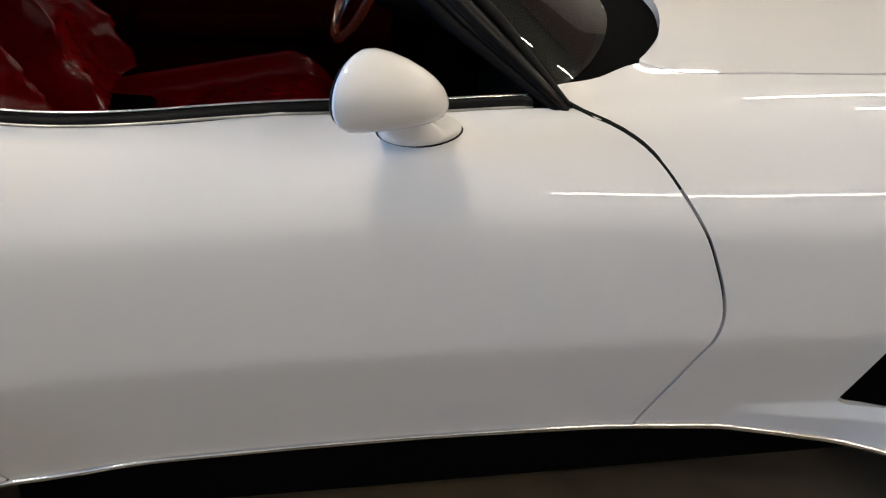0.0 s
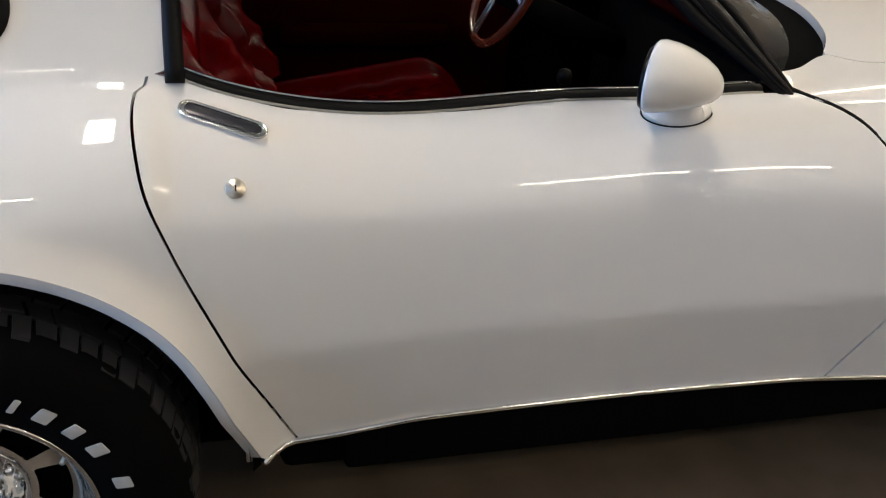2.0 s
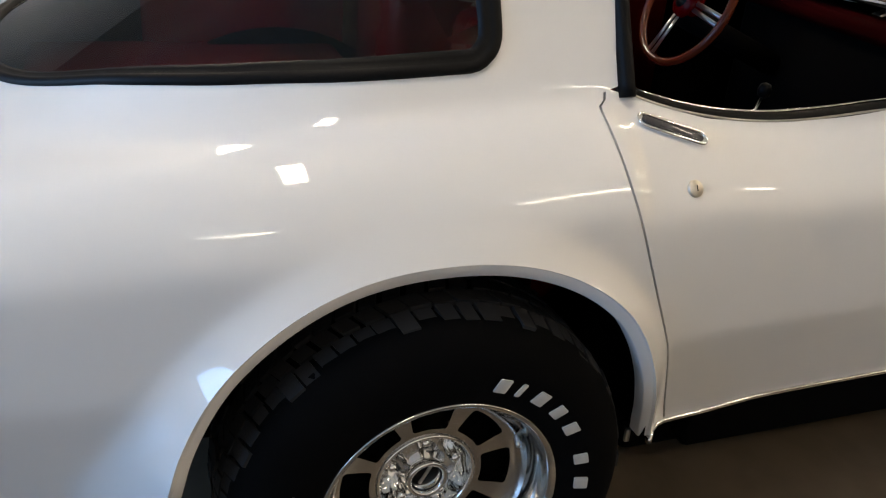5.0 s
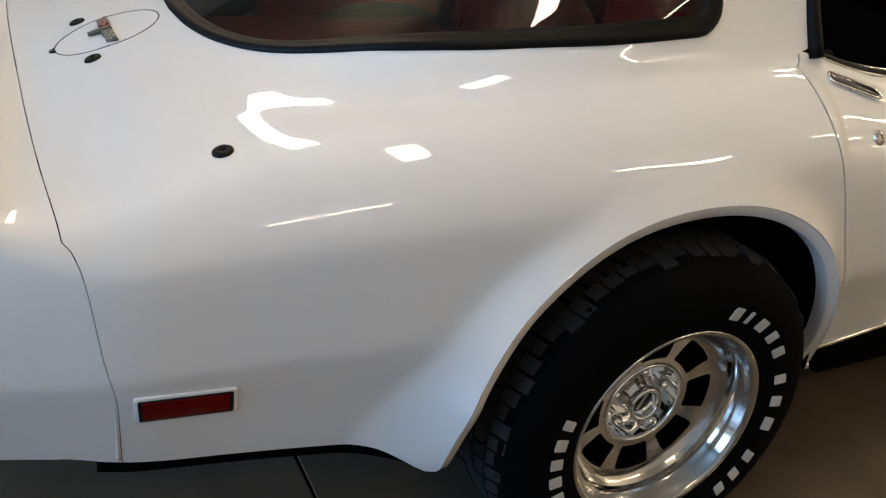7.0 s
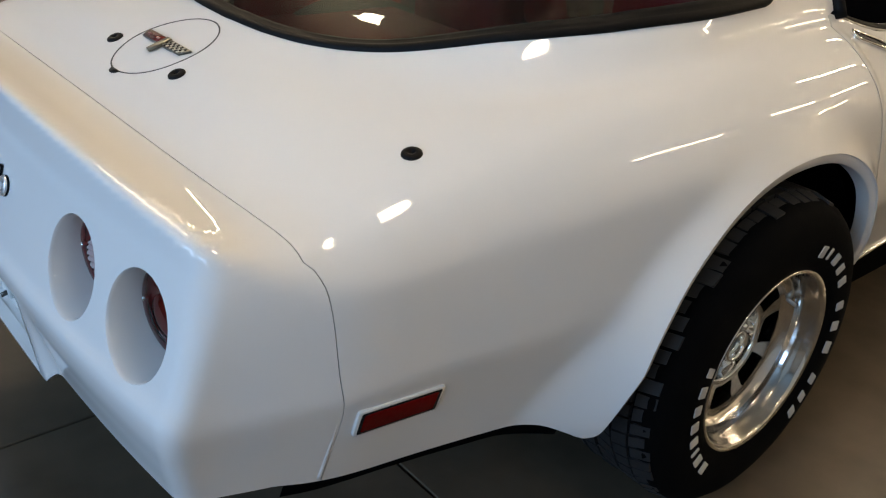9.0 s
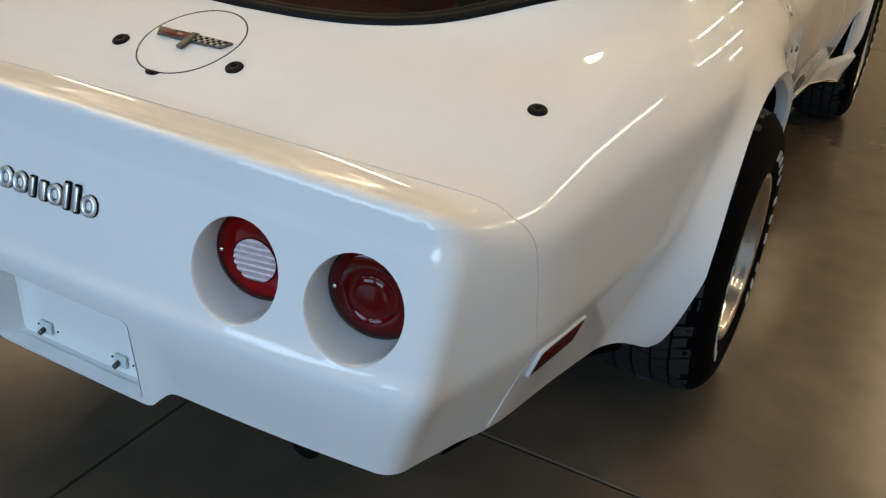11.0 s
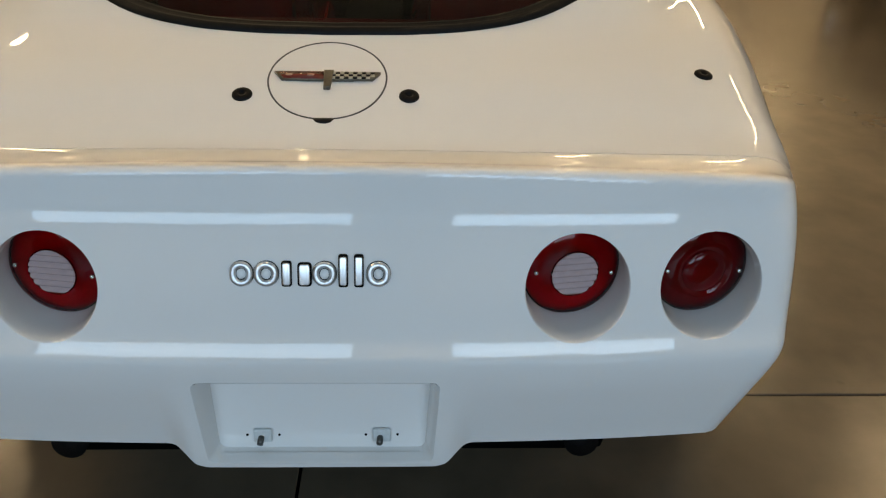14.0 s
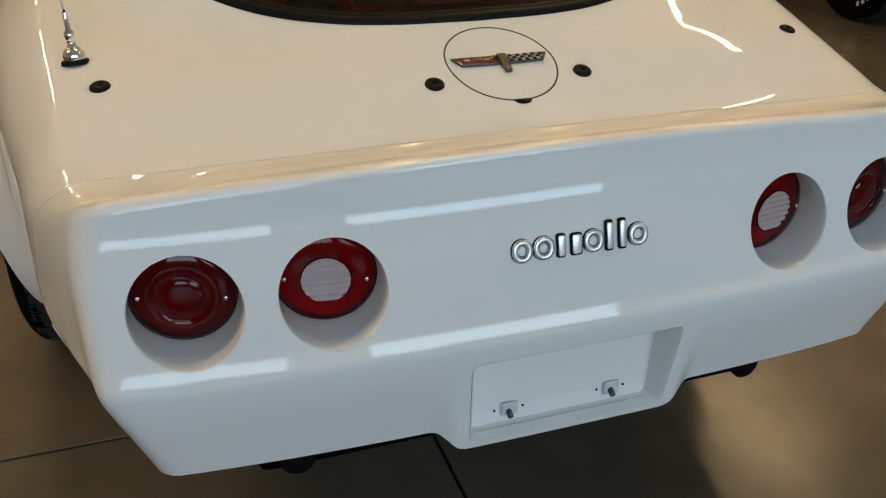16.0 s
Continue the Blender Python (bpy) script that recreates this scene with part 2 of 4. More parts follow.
glass_back = keyed((0, -0.660), (0.1, -0.655), (0.2, -0.639), (0.28, -0.612), (0.34, -0.580), (0.38, -0.551), (0.437, -0.500), (0.478, -0.460), (0.516, -0.42), (0.558, -0.36), (0.60, -0.28), (0.7, -0.05))


def soft_plus(v, k):
    return np.where(v / k > 30, v, k * np.log1p(np.exp(np.clip(v / k, -40, 30))))


def fillet(a, b, r):
    both = np.minimum(a + r, b + r)
    return np.where(both > 0, np.hypot(a + r, b + r) - r, np.maximum(a, b))


lip_out = keyed((-40, 0.77), (-15, 0.785), (-6, 0.803), (0, 0.825), (10, 0.851), (20, 0.869), (32, 0.871), (45, 0.869), (62, 0.864), (90, 0.861), (112, 0.861), (130, 0.864), (148, 0.857), (162, 0.840), (175, 0.805), (190, 0.76))


arch_r = keyed((-90, 0.388), (12, 0.391), (25, 0.399), (45, 0.410), (65, 0.411), (90, 0.404), (110, 0.406), (122, 0.407), (132, 0.405), (142, 0.397), (152, 0.388), (162, 0.384), (172, 0.392), (182, 0.411), (190, 0.425), (270, 0.43))
LIP = 0.021


def arch_polar(x, z, cx):
    dx, dz = x - cx + 0.005, z - 0.320
    turn = np.degrees(np.arctan2(dz, -dx))
    return np.hypot(dx, dz), np.where(turn < -90, turn + 360, turn)


def flare(x, z, bare):
    """How far the wheel arches stand out from the bare side: most behind and below the wheel."""
    out = 0
    for cx in (0.0, AXLE):
        r, turn = arch_polar(x, z, cx)
        skirt = 0.055 + 0.085 * np.exp(-(((turn + 5) / 24) ** 2))
        away = np.clip((r - arch_r(turn) - LIP) / skirt, -0.4, 1)
        out = out + np.clip(lip_out(turn) - bare, 0, None) * (1 - away) ** 2 * (1 + 0.25 * away) * (r > 0.2)
    return out


def half_width(x, z):
    zc = crease(x)
    low = soft_plus(zc - z, 0.006)
    high = np.clip(z - zc, 0, None)
    bare = widest(x) - tuck(x) * low - lean(x) * high**4
    ledge = 0.020 * np.clip((x - 1.65) / 0.16, 0, 1) * (x < 2.1) / (1 + np.exp(np.clip((z - 0.3785) / 0.0016, -50, 50)))
    return bare + flare(x, z, bare) + ledge


def deck(x, ay):
    t = np.clip(ay / deck_edge(x), 0, 1.6)
    inner = deck_mid(x) + (deck_out(x) - deck_mid(x)) * np.clip(t, 0, 1) ** 2
    slope = np.where(x > 0.3, 0.55, 0.35)
    return inner - slope * soft_plus(ay - deck_edge(x) - 0.008, 0.016)


tail_z = keyed((0.2, -1.05), (0.285, -1.085), (0.33, -1.093), (0.42, -1.119), (0.475, -1.1345), (0.505, -1.1390), (0.514, -1.1392), (0.521, -1.1372), (0.538, -1.1290), (0.546, -1.1265), (0.58, -1.1175), (0.63, -1.1042), (0.68, -1.0908), (0.7035, -1.0846), (0.7065, -1.0835), (0.7100, -1.0817), (0.7135, -1.0808), (0.75, -1.0770), (0.775, -1.0750), (0.8, -1.073))
frame_z = keyed((0.2, -1.098), (0.30, -1.108), (0.32, -1.1115), (0.40, -1.1230), (0.48, -1.1355), (0.50, -1.1385), (0.52, -1.10), (0.8, -1.0))


def tail(ay, z):
    """The tail's face: an upright top band, a leaning lamp face, a ledge, an undercut skirt and the proud frame of the plate pocket."""
    t = np.clip((0.228 - ay) / 0.045, 0, 1)
    proud = np.clip(frame_z(z) - tail_z(z), None, 0) * t * t * (3 - 2 * t)
    return tail_z(z) + proud + 0.024 * (ay / 0.6) ** 2.8


def nose(ay, z):
    return 3.52 - 0.35 * (ay / 0.7) ** 2 - 0.9 * (z - 0.5) ** 2


def cabin(x, y, z):
    ay = np.abs(y)
    side = (ay - (0.655 - 0.42 * (z - 0.95) - 0.10 * np.clip(x - 0.9, 0, 2) - 0.14 * np.clip(-0.1 - x, 0, 2) ** 1.5)) * 0.92
    back = ((-0.645 + (z - 0.846) / 0.56 + 0.10 * (ay / 0.5) ** 2) - x) * 0.49
    ahead = (x - (1.635 - 0.25 * (ay / 0.6) ** 2.4 - 1.75 * (z - 0.86))) * 0.5
    roof = z - 1.205 + 0.05 * (ay / 0.5) ** 2 + 0.05 * (x - 0.5) ** 2
    return np.maximum(fillet(fillet(fillet(side, back, 0.14), ahead, 0.05), roof, 0.05), 0.79 - z)


def shape(x, y, z):
    ay = np.abs(y)
    side = ay - half_width(x, z)
    plan = fillet(fillet(side, tail(ay, z) - x, 0.026), x - nose(ay, z), 0.2)
    body = fillet(plan, (z - deck(x, ay)) * 0.95, round_top(x))
    top = cabin(x, y, z)
    k = 0.035
    h = np.clip(0.5 + 0.5 * (top - body) / k, 0, 1)
    return top * (1 - h) + body * h - k * h * (1 - h)


def shell_grid():
    """The right half of the body as a grid of points where the form ends along rays from a line inside it."""
    up = np.radians(np.concatenate([np.linspace(-27, 48, 92), np.linspace(49, 90, 34)]))
    rows = []
    for a in np.radians(np.linspace(90, 0, 112)[:-1]):
        rows.append(((-0.70, 0, 0.47), (-np.sin(a), np.cos(a))))
    for x in np.concatenate([np.arange(-0.70, 1.75, 0.0135), np.arange(1.75, 3.1, 0.022)]):
        rows.append(((x, 0, 0.47), (0.0, 1.0)))
    for a in np.radians(np.linspace(0, 90, 40)[1:]):
        rows.append(((rows[110 + 1][0][0] * 0 + 3.09, 0, 0.47), (np.sin(a), np.cos(a))))
    eye = np.array([r[0] for r in rows])[:, None, :]
    flat = np.array([r[1] for r in rows])
    way = np.stack([flat[:, :1] * np.cos(up), -flat[:, 1:] * np.cos(up), np.broadcast_to(np.sin(up), (len(rows), len(up)))], -1)
    lo, hi = np.full(way.shape[:2], 0.05), np.full(way.shape[:2], 1.6)
    probe = np.linspace(0.05, 1.6, 90)
    hit = np.full(way.shape[:2], 0)
    for i, s in enumerate(probe):
        p = eye + way * s
        hit = np.where(shape(p[..., 0], p[..., 1], p[..., 2]) < 0, i, hit)
    lo, hi = probe[hit], probe[np.minimum(hit + 1, 89)]
    for _ in range(22):
        mid = (lo + hi) / 2
        p = eye + way * mid[..., None]
        inside = shape(p[..., 0], p[..., 1], p[..., 2]) < 0
        lo, hi = np.where(inside, mid, lo), np.where(inside, hi, mid)
    p = eye + way * ((lo + hi) / 2)[..., None]
    p[:, -1, 1] = 0
    n, m = p.shape[:2]
    idx = np.arange(n * m).reshape(n, m)
    faces = np.stack([idx[:-1, :-1], idx[1:, :-1], idx[1:, 1:], idx[:-1, 1:]], -1).reshape(-1, 4)
    return p.reshape(-1, 3), [tuple(f) for f in faces.tolist()]


SHELL = shell_grid()


def clip(mesh, keep):
    """What is left of a mesh where keep(points) is above nought, cut cleanly along the line where it is nought."""
    verts, faces = mesh
    val = keep(verts[:, 0], verts[:, 1], verts[:, 2])
    verts, cut, out = list(map(tuple, verts)), {}, []
    inside = (val > 0).tolist()
    val = val.tolist()
    for f in faces:
        k = sum(inside[i] for i in f)
        if k == len(f):
            out.append(f)
        elif k:
            poly = []
            for a, b in zip(f, f[1:] + f[:1]):
                if inside[a]:
                    poly.append(a)
                if inside[a] != inside[b]:
                    key = (a, b) if a < b else (b, a)
                    if key not in cut:
                        t = val[a] / (val[a] - val[b])
                        cut[key] = len(verts)
                        verts.append(tuple(p + (q - p) * t for p, q in zip(verts[a], verts[b])))
                    poly.append(cut[key])
            if len(set(poly)) >= 3:
                out.append(tuple(poly))
    used = sorted({i for f in out for i in f})
    where = {i: n for n, i in enumerate(used)}
    return np.array([verts[i] for i in used]).reshape(-1, 3), [tuple(where[i] for i in f) for f in out]


def panel(name, mesh, mat, parent, label="", both=False, left=False, lip=0.012, push=0.0):
    """A sheet of the body with its edges turned in. both: its mirror image joined on; left: the mirror image alone."""
    verts, faces = mesh
    if left:
        verts, faces = verts * (1, -1, 1), [f[::-1] for f in faces]
    if both:
        n = len(verts)
        verts, faces = np.concatenate([verts, verts * (1, -1, 1)]), faces + [tuple(i + n for i in f[::-1]) for f in faces]
    bm = bmesh.new()
    vs = [bm.verts.new(v) for v in verts]
    for f in faces:
        try:
            bm.faces.new([vs[i] for i in f])
        except ValueError:
            pass
    bmesh.ops.remove_doubles(bm, verts=bm.verts, dist=2e-4)
    bmesh.ops.dissolve_degenerate(bm, edges=bm.edges, dist=1e-5)
    bm.normal_update()
    if push:
        for v in bm.verts:
            v.co += v.normal * push
    edges = [e for e in bm.edges if len(e.link_faces) == 1] if lip else []
    turned = {}
    for e in edges:
        for v in e.verts:
            if v not in turned:
                turned[v] = (bm.verts.new(v.co), bm.verts.new(v.co - v.normal * lip))
    for e in edges:
        a, b = e.link_loops[0].vert, e.link_loops[0].link_loop_next.vert
        bm.faces.new((turned[b][0], turned[a][0], turned[a][1], turned[b][1]))
    me = bpy.data.meshes.new(name)
    for f in bm.faces:
        f.smooth = True
    bm.to_mesh(me)
    bm.free()
    me.materials.append(mat)
    ob = new(name, me)
    ob.parent = parent
    return tagged(ob, label)


# ---- cut lines ----
door_rear = keyed((0.20, 0.545), (0.309, 0.487), (0.44, 0.432), (0.569, 0.378), (0.731, 0.312), (0.832, 0.279), (0.890, 0.272), (0.905, 0.275), (0.914, 0.290), (0.93, 0.292), (1.3, 0.292))
door_front = keyed((0.2, 1.42), (0.34, 1.488), (0.40, 1.506), (0.46, 1.525), (0.52, 1.543), (0.57, 1.559), (0.592, 1.562), (0.71, 1.524), (0.80, 1.468), (0.845, 1.428), (0.868, 1.385), (0.890, 1.30), (0.905, 1.278), (1.3, 1.25))
seam = keyed((0.2, -0.872), (0.305, -0.878), (0.37, -0.880), (0.474, -0.883), (0.558, -0.896), (0.69, -0.912), (0.73, -0.925), (0.80, -0.93))
belt_in = keyed((0.2, 0.655), (0.35, 0.672), (0.5, 0.690), (0.7, 0.690), (1.0, 0.676), (1.28, 0.655))
foot = keyed((-1.2, 0.341), (-0.95, 0.340), (-0.90, 0.333), (-0.78, 0.325), (-0.56, 0.322), (-0.50, 0.319), (-0.465, 0.306), (-0.435, 0.290), (-0.412, 0.283), (-0.395, 0.285), (-0.378, 0.292), (-0.3, 0.30), (0.3, 0.300), (0.41, 0.309), (0.47, 0.313), (0.55, 0.319), (0.7, 0.337), (1.0, 0.338), (1.4, 0.342), (1.6, 0.333), (1.85, 0.305), (2.05, 0.272), (2.1, 0.262), (2.9, 0.262), (3.0, 0.3), (3.6, 0.3))
fender_in = keyed((1.2, 0.66), (1.25, 0.637), (1.306, 0.606), (1.40, 0.552), (1.484, 0.490), (1.503, 0.483), (1.52, 0.510), (1.552, 0.536), (1.69, 0.551), (1.9, 0.570), (2.4, 0.56), (3.0, 0.48), (3.6, 0.3))
hood_back = keyed((0, 1.69), (0.111, 1.674), (0.338, 1.594), (0.44, 1.530), (0.475, 1.504), (0.49, 1.500), (0.6, 1.49))
plate_foot = keyed((0, 0.3070), (0.166, 0.3070), (0.183, 0.312), (0.200, 0.329), (0.216, 0.341), (1, 0.341))


def off_arch(x, y, z):
    (r, a), (r1, a1) = arch_polar(x, z, 0.0), arch_polar(x, z, AXLE)
    return np.where(np.abs(y) > 0.45, np.minimum(r - arch_r(a), r1 - arch_r(a1)) - LIP, 1.0)


def above_foot(x, y, z):
    return z - np.where(x < -0.95, plate_foot(np.abs(y)), foot(x))


def seam_line(x, y, z):
    ay = np.abs(y)
    on_top = -0.945 + 0.013 * (ay / 0.66) ** 3
    return x - np.where(z > 0.70, np.minimum(seam(z), np.where(ay < 0.70, on_top, 0)), seam(z))


def out_of_glass(x, y, z):
    """Above nought outside the rear glass opening."""
    by_side = np.clip((x + 0.56) / 0.36, 0, 1)
    by_side = by_side * by_side * (3 - 2 * by_side)
    low = (glass_back(np.abs(y)) - x) * 0.5 * (1 - by_side) + (glass_foot(x) - z) * by_side
    high = z - 1.16 + 0.25 * np.clip(x + 0.2, -1, 0)
    return np.maximum(fillet(x - 0.118, low, 0.05), high)


SILL_UP = clip(SHELL, above_foot)
BODYWORK = clip(SHELL, lambda x, y, z: -fillet(-off_arch(x, y, z), -above_foot(x, y, z), np.where((x < -0.3) & (x > -0.6), 0.022, 0.0005)))


def side_at(x, z):
    """The point of the body's right side at (x, z)."""
    lo, hi = 0.3, 1.1
    for _ in range(40):
        mid = (lo + hi) / 2
        lo, hi = (mid, hi) if shape(x, -mid, z) < 0 else (lo, mid)
    return Vector((x, -lo, z))


def top_at(x, y, start=0.6):
    lo, hi = start, 1.4
    for _ in range(40):
        mid = (lo + hi) / 2
        lo, hi = (mid, hi) if shape(x, y, mid) < 0 else (lo, mid)
    return Vector((x, y, lo))


def tail_at(y, z):
    lo, hi = 0.7, 1.4
    for _ in range(40):
        mid = (lo + hi) / 2
        lo, hi = (mid, hi) if shape(-mid, y, z) < 0 else (lo, mid)
    return Vector((-lo, y, z))


def facing(p):
    e = 0.004
    g = Vector([float(shape(*(p + d)) - shape(*(p - d))) for d in (Vector((e, 0, 0)), Vector((0, e, 0)), Vector((0, 0, e)))])
    return g.normalized()


def lay(p, along, turn=None):
    """A pose on the body at p: its z out of the surface, its x along the given way."""
    n = turn or facing(p)
    u = (Vector(along) - n * n.dot(Vector(along))).normalized()
    v = n.cross(u)
    m = Matrix((u, v, n)).transposed().to_4x4()
    m.translation = p
    return m


def moved(bm, m):
    bmesh.ops.transform(bm, matrix=m, verts=bm.verts)
    return bm


def capsule(length, width, n=10):
    """Points of a stadium outline in the xy plane."""
    r, h = width / 2, (length - width) / 2
    pts = []
    for k in range(n + 1):
        a = -math.pi / 2 + math.pi * k / n
        pts.append((h + r * math.cos(a), r * math.sin(a), 0))
    for k in range(n + 1):
        a = math.pi / 2 + math.pi * k / n
        pts.append((-h + r * math.cos(a), r * math.sin(a), 0))
    return pts


def rounded(length, width, r, n=5):
    pts = []
    for cx, cy, a0 in ((1, -1, -90), (1, 1, 0), (-1, 1, 90), (-1, -1, 180)):
        for k in range(n + 1):
            a = math.radians(a0 + 90 * k / n)
            pts.append((cx * (length / 2 - r) + r * math.cos(a), cy * (width / 2 - r) + r * math.sin(a), 0))
    return pts


def slab(outline, z0, z1, bevel=0.0, bm=None):
    """A plate with the given outline, from z0 to z1."""
    bm = bm or bmesh.new()
    low = [bm.verts.new((p[0], p[1], z0)) for p in outline]
    high = [bm.verts.new((p[0], p[1], z1)) for p in outline]
    n = len(outline)
    bm.faces.new(low[::-1])
    top = bm.faces.new(high)
    for i in range(n):
        bm.faces.new((low[i], low[(i + 1) % n], high[(i + 1) % n], high[i]))
    if bevel:
        bmesh.ops.bevel(bm, geom=list(top.edges), offset=bevel, segments=2, profile=0.6, affect="EDGES")
    return bm


def edge_lines(mesh):
    """The open edges of a sheet, chained into lines of points with their outward normals."""
    verts, faces = mesh
    seen, normal = {}, np.zeros_like(verts)
    for f in faces:
        n = np.cross(verts[f[1]] - verts[f[0]], verts[f[2]] - verts[f[0]])
        for a, b in zip(f, f[1:] + f[:1]):
            seen[(a, b)] = 1
            normal[a] += n
    ahead = {a: b for a, b in seen if (b, a) not in seen}
    lines = []
    starts = [a for a in ahead if a not in set(ahead.values())]
    while ahead:
        a = starts.pop() if starts else next(iter(ahead))
        line = [a]
        while a in ahead:
            a = ahead.pop(a)
            line.append(a)
        lines.append(line)
    return [[(Vector(verts[i]), Vector(normal[i]).normalized()) for i in line] for line in lines]


def strip(line, profile, closed=False, bm=None):
    """A moulding along (point, normal) pairs; profile: pairs of (inward, out) offsets."""
    bm = bm or bmesh.new()
    rows = []
    n = len(line)
    for i, (p, nn) in enumerate(line):
        a, b = line[max(i - 1, 0)][0], line[min(i + 1, n - 1)][0]
        t = (b - a).normalized()
        inward = nn.cross(t).normalized()
        rows.append([bm.verts.new(p + inward * u + nn * w) for u, w in profile])
    for a, b in zip(rows, rows[1:]):
        for j in range(len(profile) - 1):
            if (a[j].co - b[j].co).length > 1e-6:
                bm.faces.new((a[j], b[j], b[j + 1], a[j + 1]))
    return bm


def thinned(line, step):
    out = [line[0]]
    for p in line[1:]:
        if (p[0] - out[-1][0]).length > step:
            out.append(p)
    return out


# ---- the hall ----
def wall_box(name, dims, mat, label, category):
    ob = part(name, box(*dims), mat, None, label, smooth=False)
    return tagged(ob, "", category, "", "structure")


floor = wall_box("floor", (-9.2, 16.2, -7.2, 11.2, -0.3, -0.012), DARK, "brown stained polished concrete floor with saw-cut joints", "floor")
JOINT_X, JOINT_Y = [-9.2, -5.1, -0.51, 4.1, 8.7, 12.4, 16.2], [-7.2, -4.4, 0.085, 4.6, 8.0, 11.2]
for x0, x1 in zip(JOINT_X, JOINT_X[1:]):
    for y0, y1 in zip(JOINT_Y, JOINT_Y[1:]):
        part("floor_slab", box(x0 + 0.0032, x1 - 0.0032, y0 + 0.0032, y1 - 0.0032, -0.012, 0.0, 0.002, 1), CONCRETE, floor, smooth=False)
wall_box("ceiling", (-9.2, 16.2, -7.2, 11.2, 5.2, 5.4), ROOFING, "grey metal deck ceiling of the hall", "ceiling")
wall_box("wall_front", (16.0, 16.2, -7.0, 11.0, 0.0, 5.2), PLASTER, "pale painted hall wall", "wall")
wall_box("wall_near", (-9.0, 16.0, -7.2, -7.0, 0.0, 5.2), PLASTER, "pale painted hall wall", "wall")
wall_box("wall_far", (-9.0, 16.0, 11.0, 11.2, 0.0, 5.2), PLASTER, "pale painted hall wall", "wall")
# The rear wall has two wide door openings, side by side, for daylight.
DOORS = [(-4.3, -0.75), (0.38, 4.5)]
for y0, y1 in ((-7.0, DOORS[0][0]), (DOORS[0][1], DOORS[1][0]), (DOORS[1][1], 11.0)):
    wall_box("wall_rear", (-9.2, -9.0, y0, y1, 0.0, 5.2), PLASTER, "pale painted hall wall beside the open doorways", "wall")
for y0, y1 in DOORS:
    wall_box("wall_rear", (-9.2, -9.0, y0, y1, 4.3, 5.2), PLASTER, "pale painted hall wall above an open doorway", "wall")
    sky = bpy.data.lights.new("doorway_daylight", "AREA")
    sky.shape, sky.size, sky.size_y = "RECTANGLE", y1 - y0 - 0.1, 2.6
    sky.color, sky.energy = (0.27, 0.53, 1.0), 440
    day = new("doorway_daylight", sky)
    day.matrix_world = look((-8.9, (y0 + y1) / 2, 2.97), (0, (y0 + y1) / 2, 1.6))
wall_box("ground", (-400, -9.2, -300, 300, -0.32, -0.02), material("yard_asphalt", (0.05, 0.05, 0.052), 0.9, vary=0.3, grain=8), "grey asphalt yard outside the doorways", "ground")

LAMP_GLOW = glow("lit_lamp_diffuser", (1.0, 0.86, 0.69), 66)
TRAY = material("white_lamp_tray", (0.8, 0.8, 0.78), 0.5, vary=0.05)


def bay_light(half=0.045, label="lit bare fluorescent strip light hung below the ceiling"):
    """A lit strip 1.2 m long under a narrow spine; half: half its width."""
    lamp = thing("bay_light", label, "ceiling light", group="hall lights")
    part("tray", box(-0.62, 0.62, -half * 0.6, half * 0.6, 0.052, 0.10, 0.010), TRAY, lamp)
    part("diffuser", box(-0.60, 0.60, -half, half, 0.0, 0.05, 0.012), LAMP_GLOW, lamp, "glowing white diffuser")
    for x in (-0.45, 0.45):
        part("hanger", tube([(x, 0, 0.09), (x, 0, 0.62)], 0.004, sides=6), STEEL, lamp)
    return lamp


first = bay_light()
first.location = (-1.2, -5.2, 4.6)
for x, y in ((3.4, -4.9), (4.68, -4.9), (4.9, 0.9), (7.9, 0.2)):
    copy_thing(first, pose(x, y, 4.6))
for x, y in ((7.9, -4.3), (7.8, -2.2), (11.6, -4.3), (11.6, -2.2), (5.8, 3.8), (10.0, 3.6), (5.0, 8.0), (13.6, -6.3)):
    for d in (-0.64, 0.64):
        copy_thing(first, pose(x + d, y, 4.6))
wide = bay_light(0.115, "lit wide white high-bay light hung below the ceiling")
wide.matrix_world = pose(-0.4, 3.5, 4.6, rz=90)
for x, y in ((-0.4, 4.76), (-0.15, -0.9)):
    copy_thing(wide, pose(x, y, 4.6, rz=90))

# ---- the car: panels ----
car = thing("car", "white fibreglass two-seat sports coupe with red interior, parked on concrete", "car")
GAP = 0.0022
rear_sheet = clip(clip(BODYWORK, lambda x, y, z: seam_line(x, y, z) - np.where(z > 0.68, 0.0008, 0.0006)), lambda x, y, z: np.where(z > 0.925, 0.322, door_rear(z) - GAP) - x)
rear_sheet = clip(rear_sheet, out_of_glass)
FUEL = (-0.781, 0.0, 0.0925)


rear_body = panel("rear_body", rear_sheet, PAINT, car, "white rear quarters, deck and window hoop", both=True)

bumper_sheet = clip(SILL_UP, lambda x, y, z: -np.where(z > 0.68, 0.0008, 0.0006) - seam_line(x, y, z))
LAMPS = [(0.360, 0.6115), (0.549, 0.6095)]
WELL_Y, WELL_Z = 0.0735, 0.0750


def off_lamps(x, y, z):
    r = np.minimum.reduce([np.hypot((np.abs(y) - ly) / WELL_Y, (z - lz) / WELL_Z) for ly, lz in LAMPS])
    return np.where(x < -1.0, (r - 1.0) * WELL_Y, 1.0)


PLATE_Z, PLATE_H = 0.3975, 0.0805


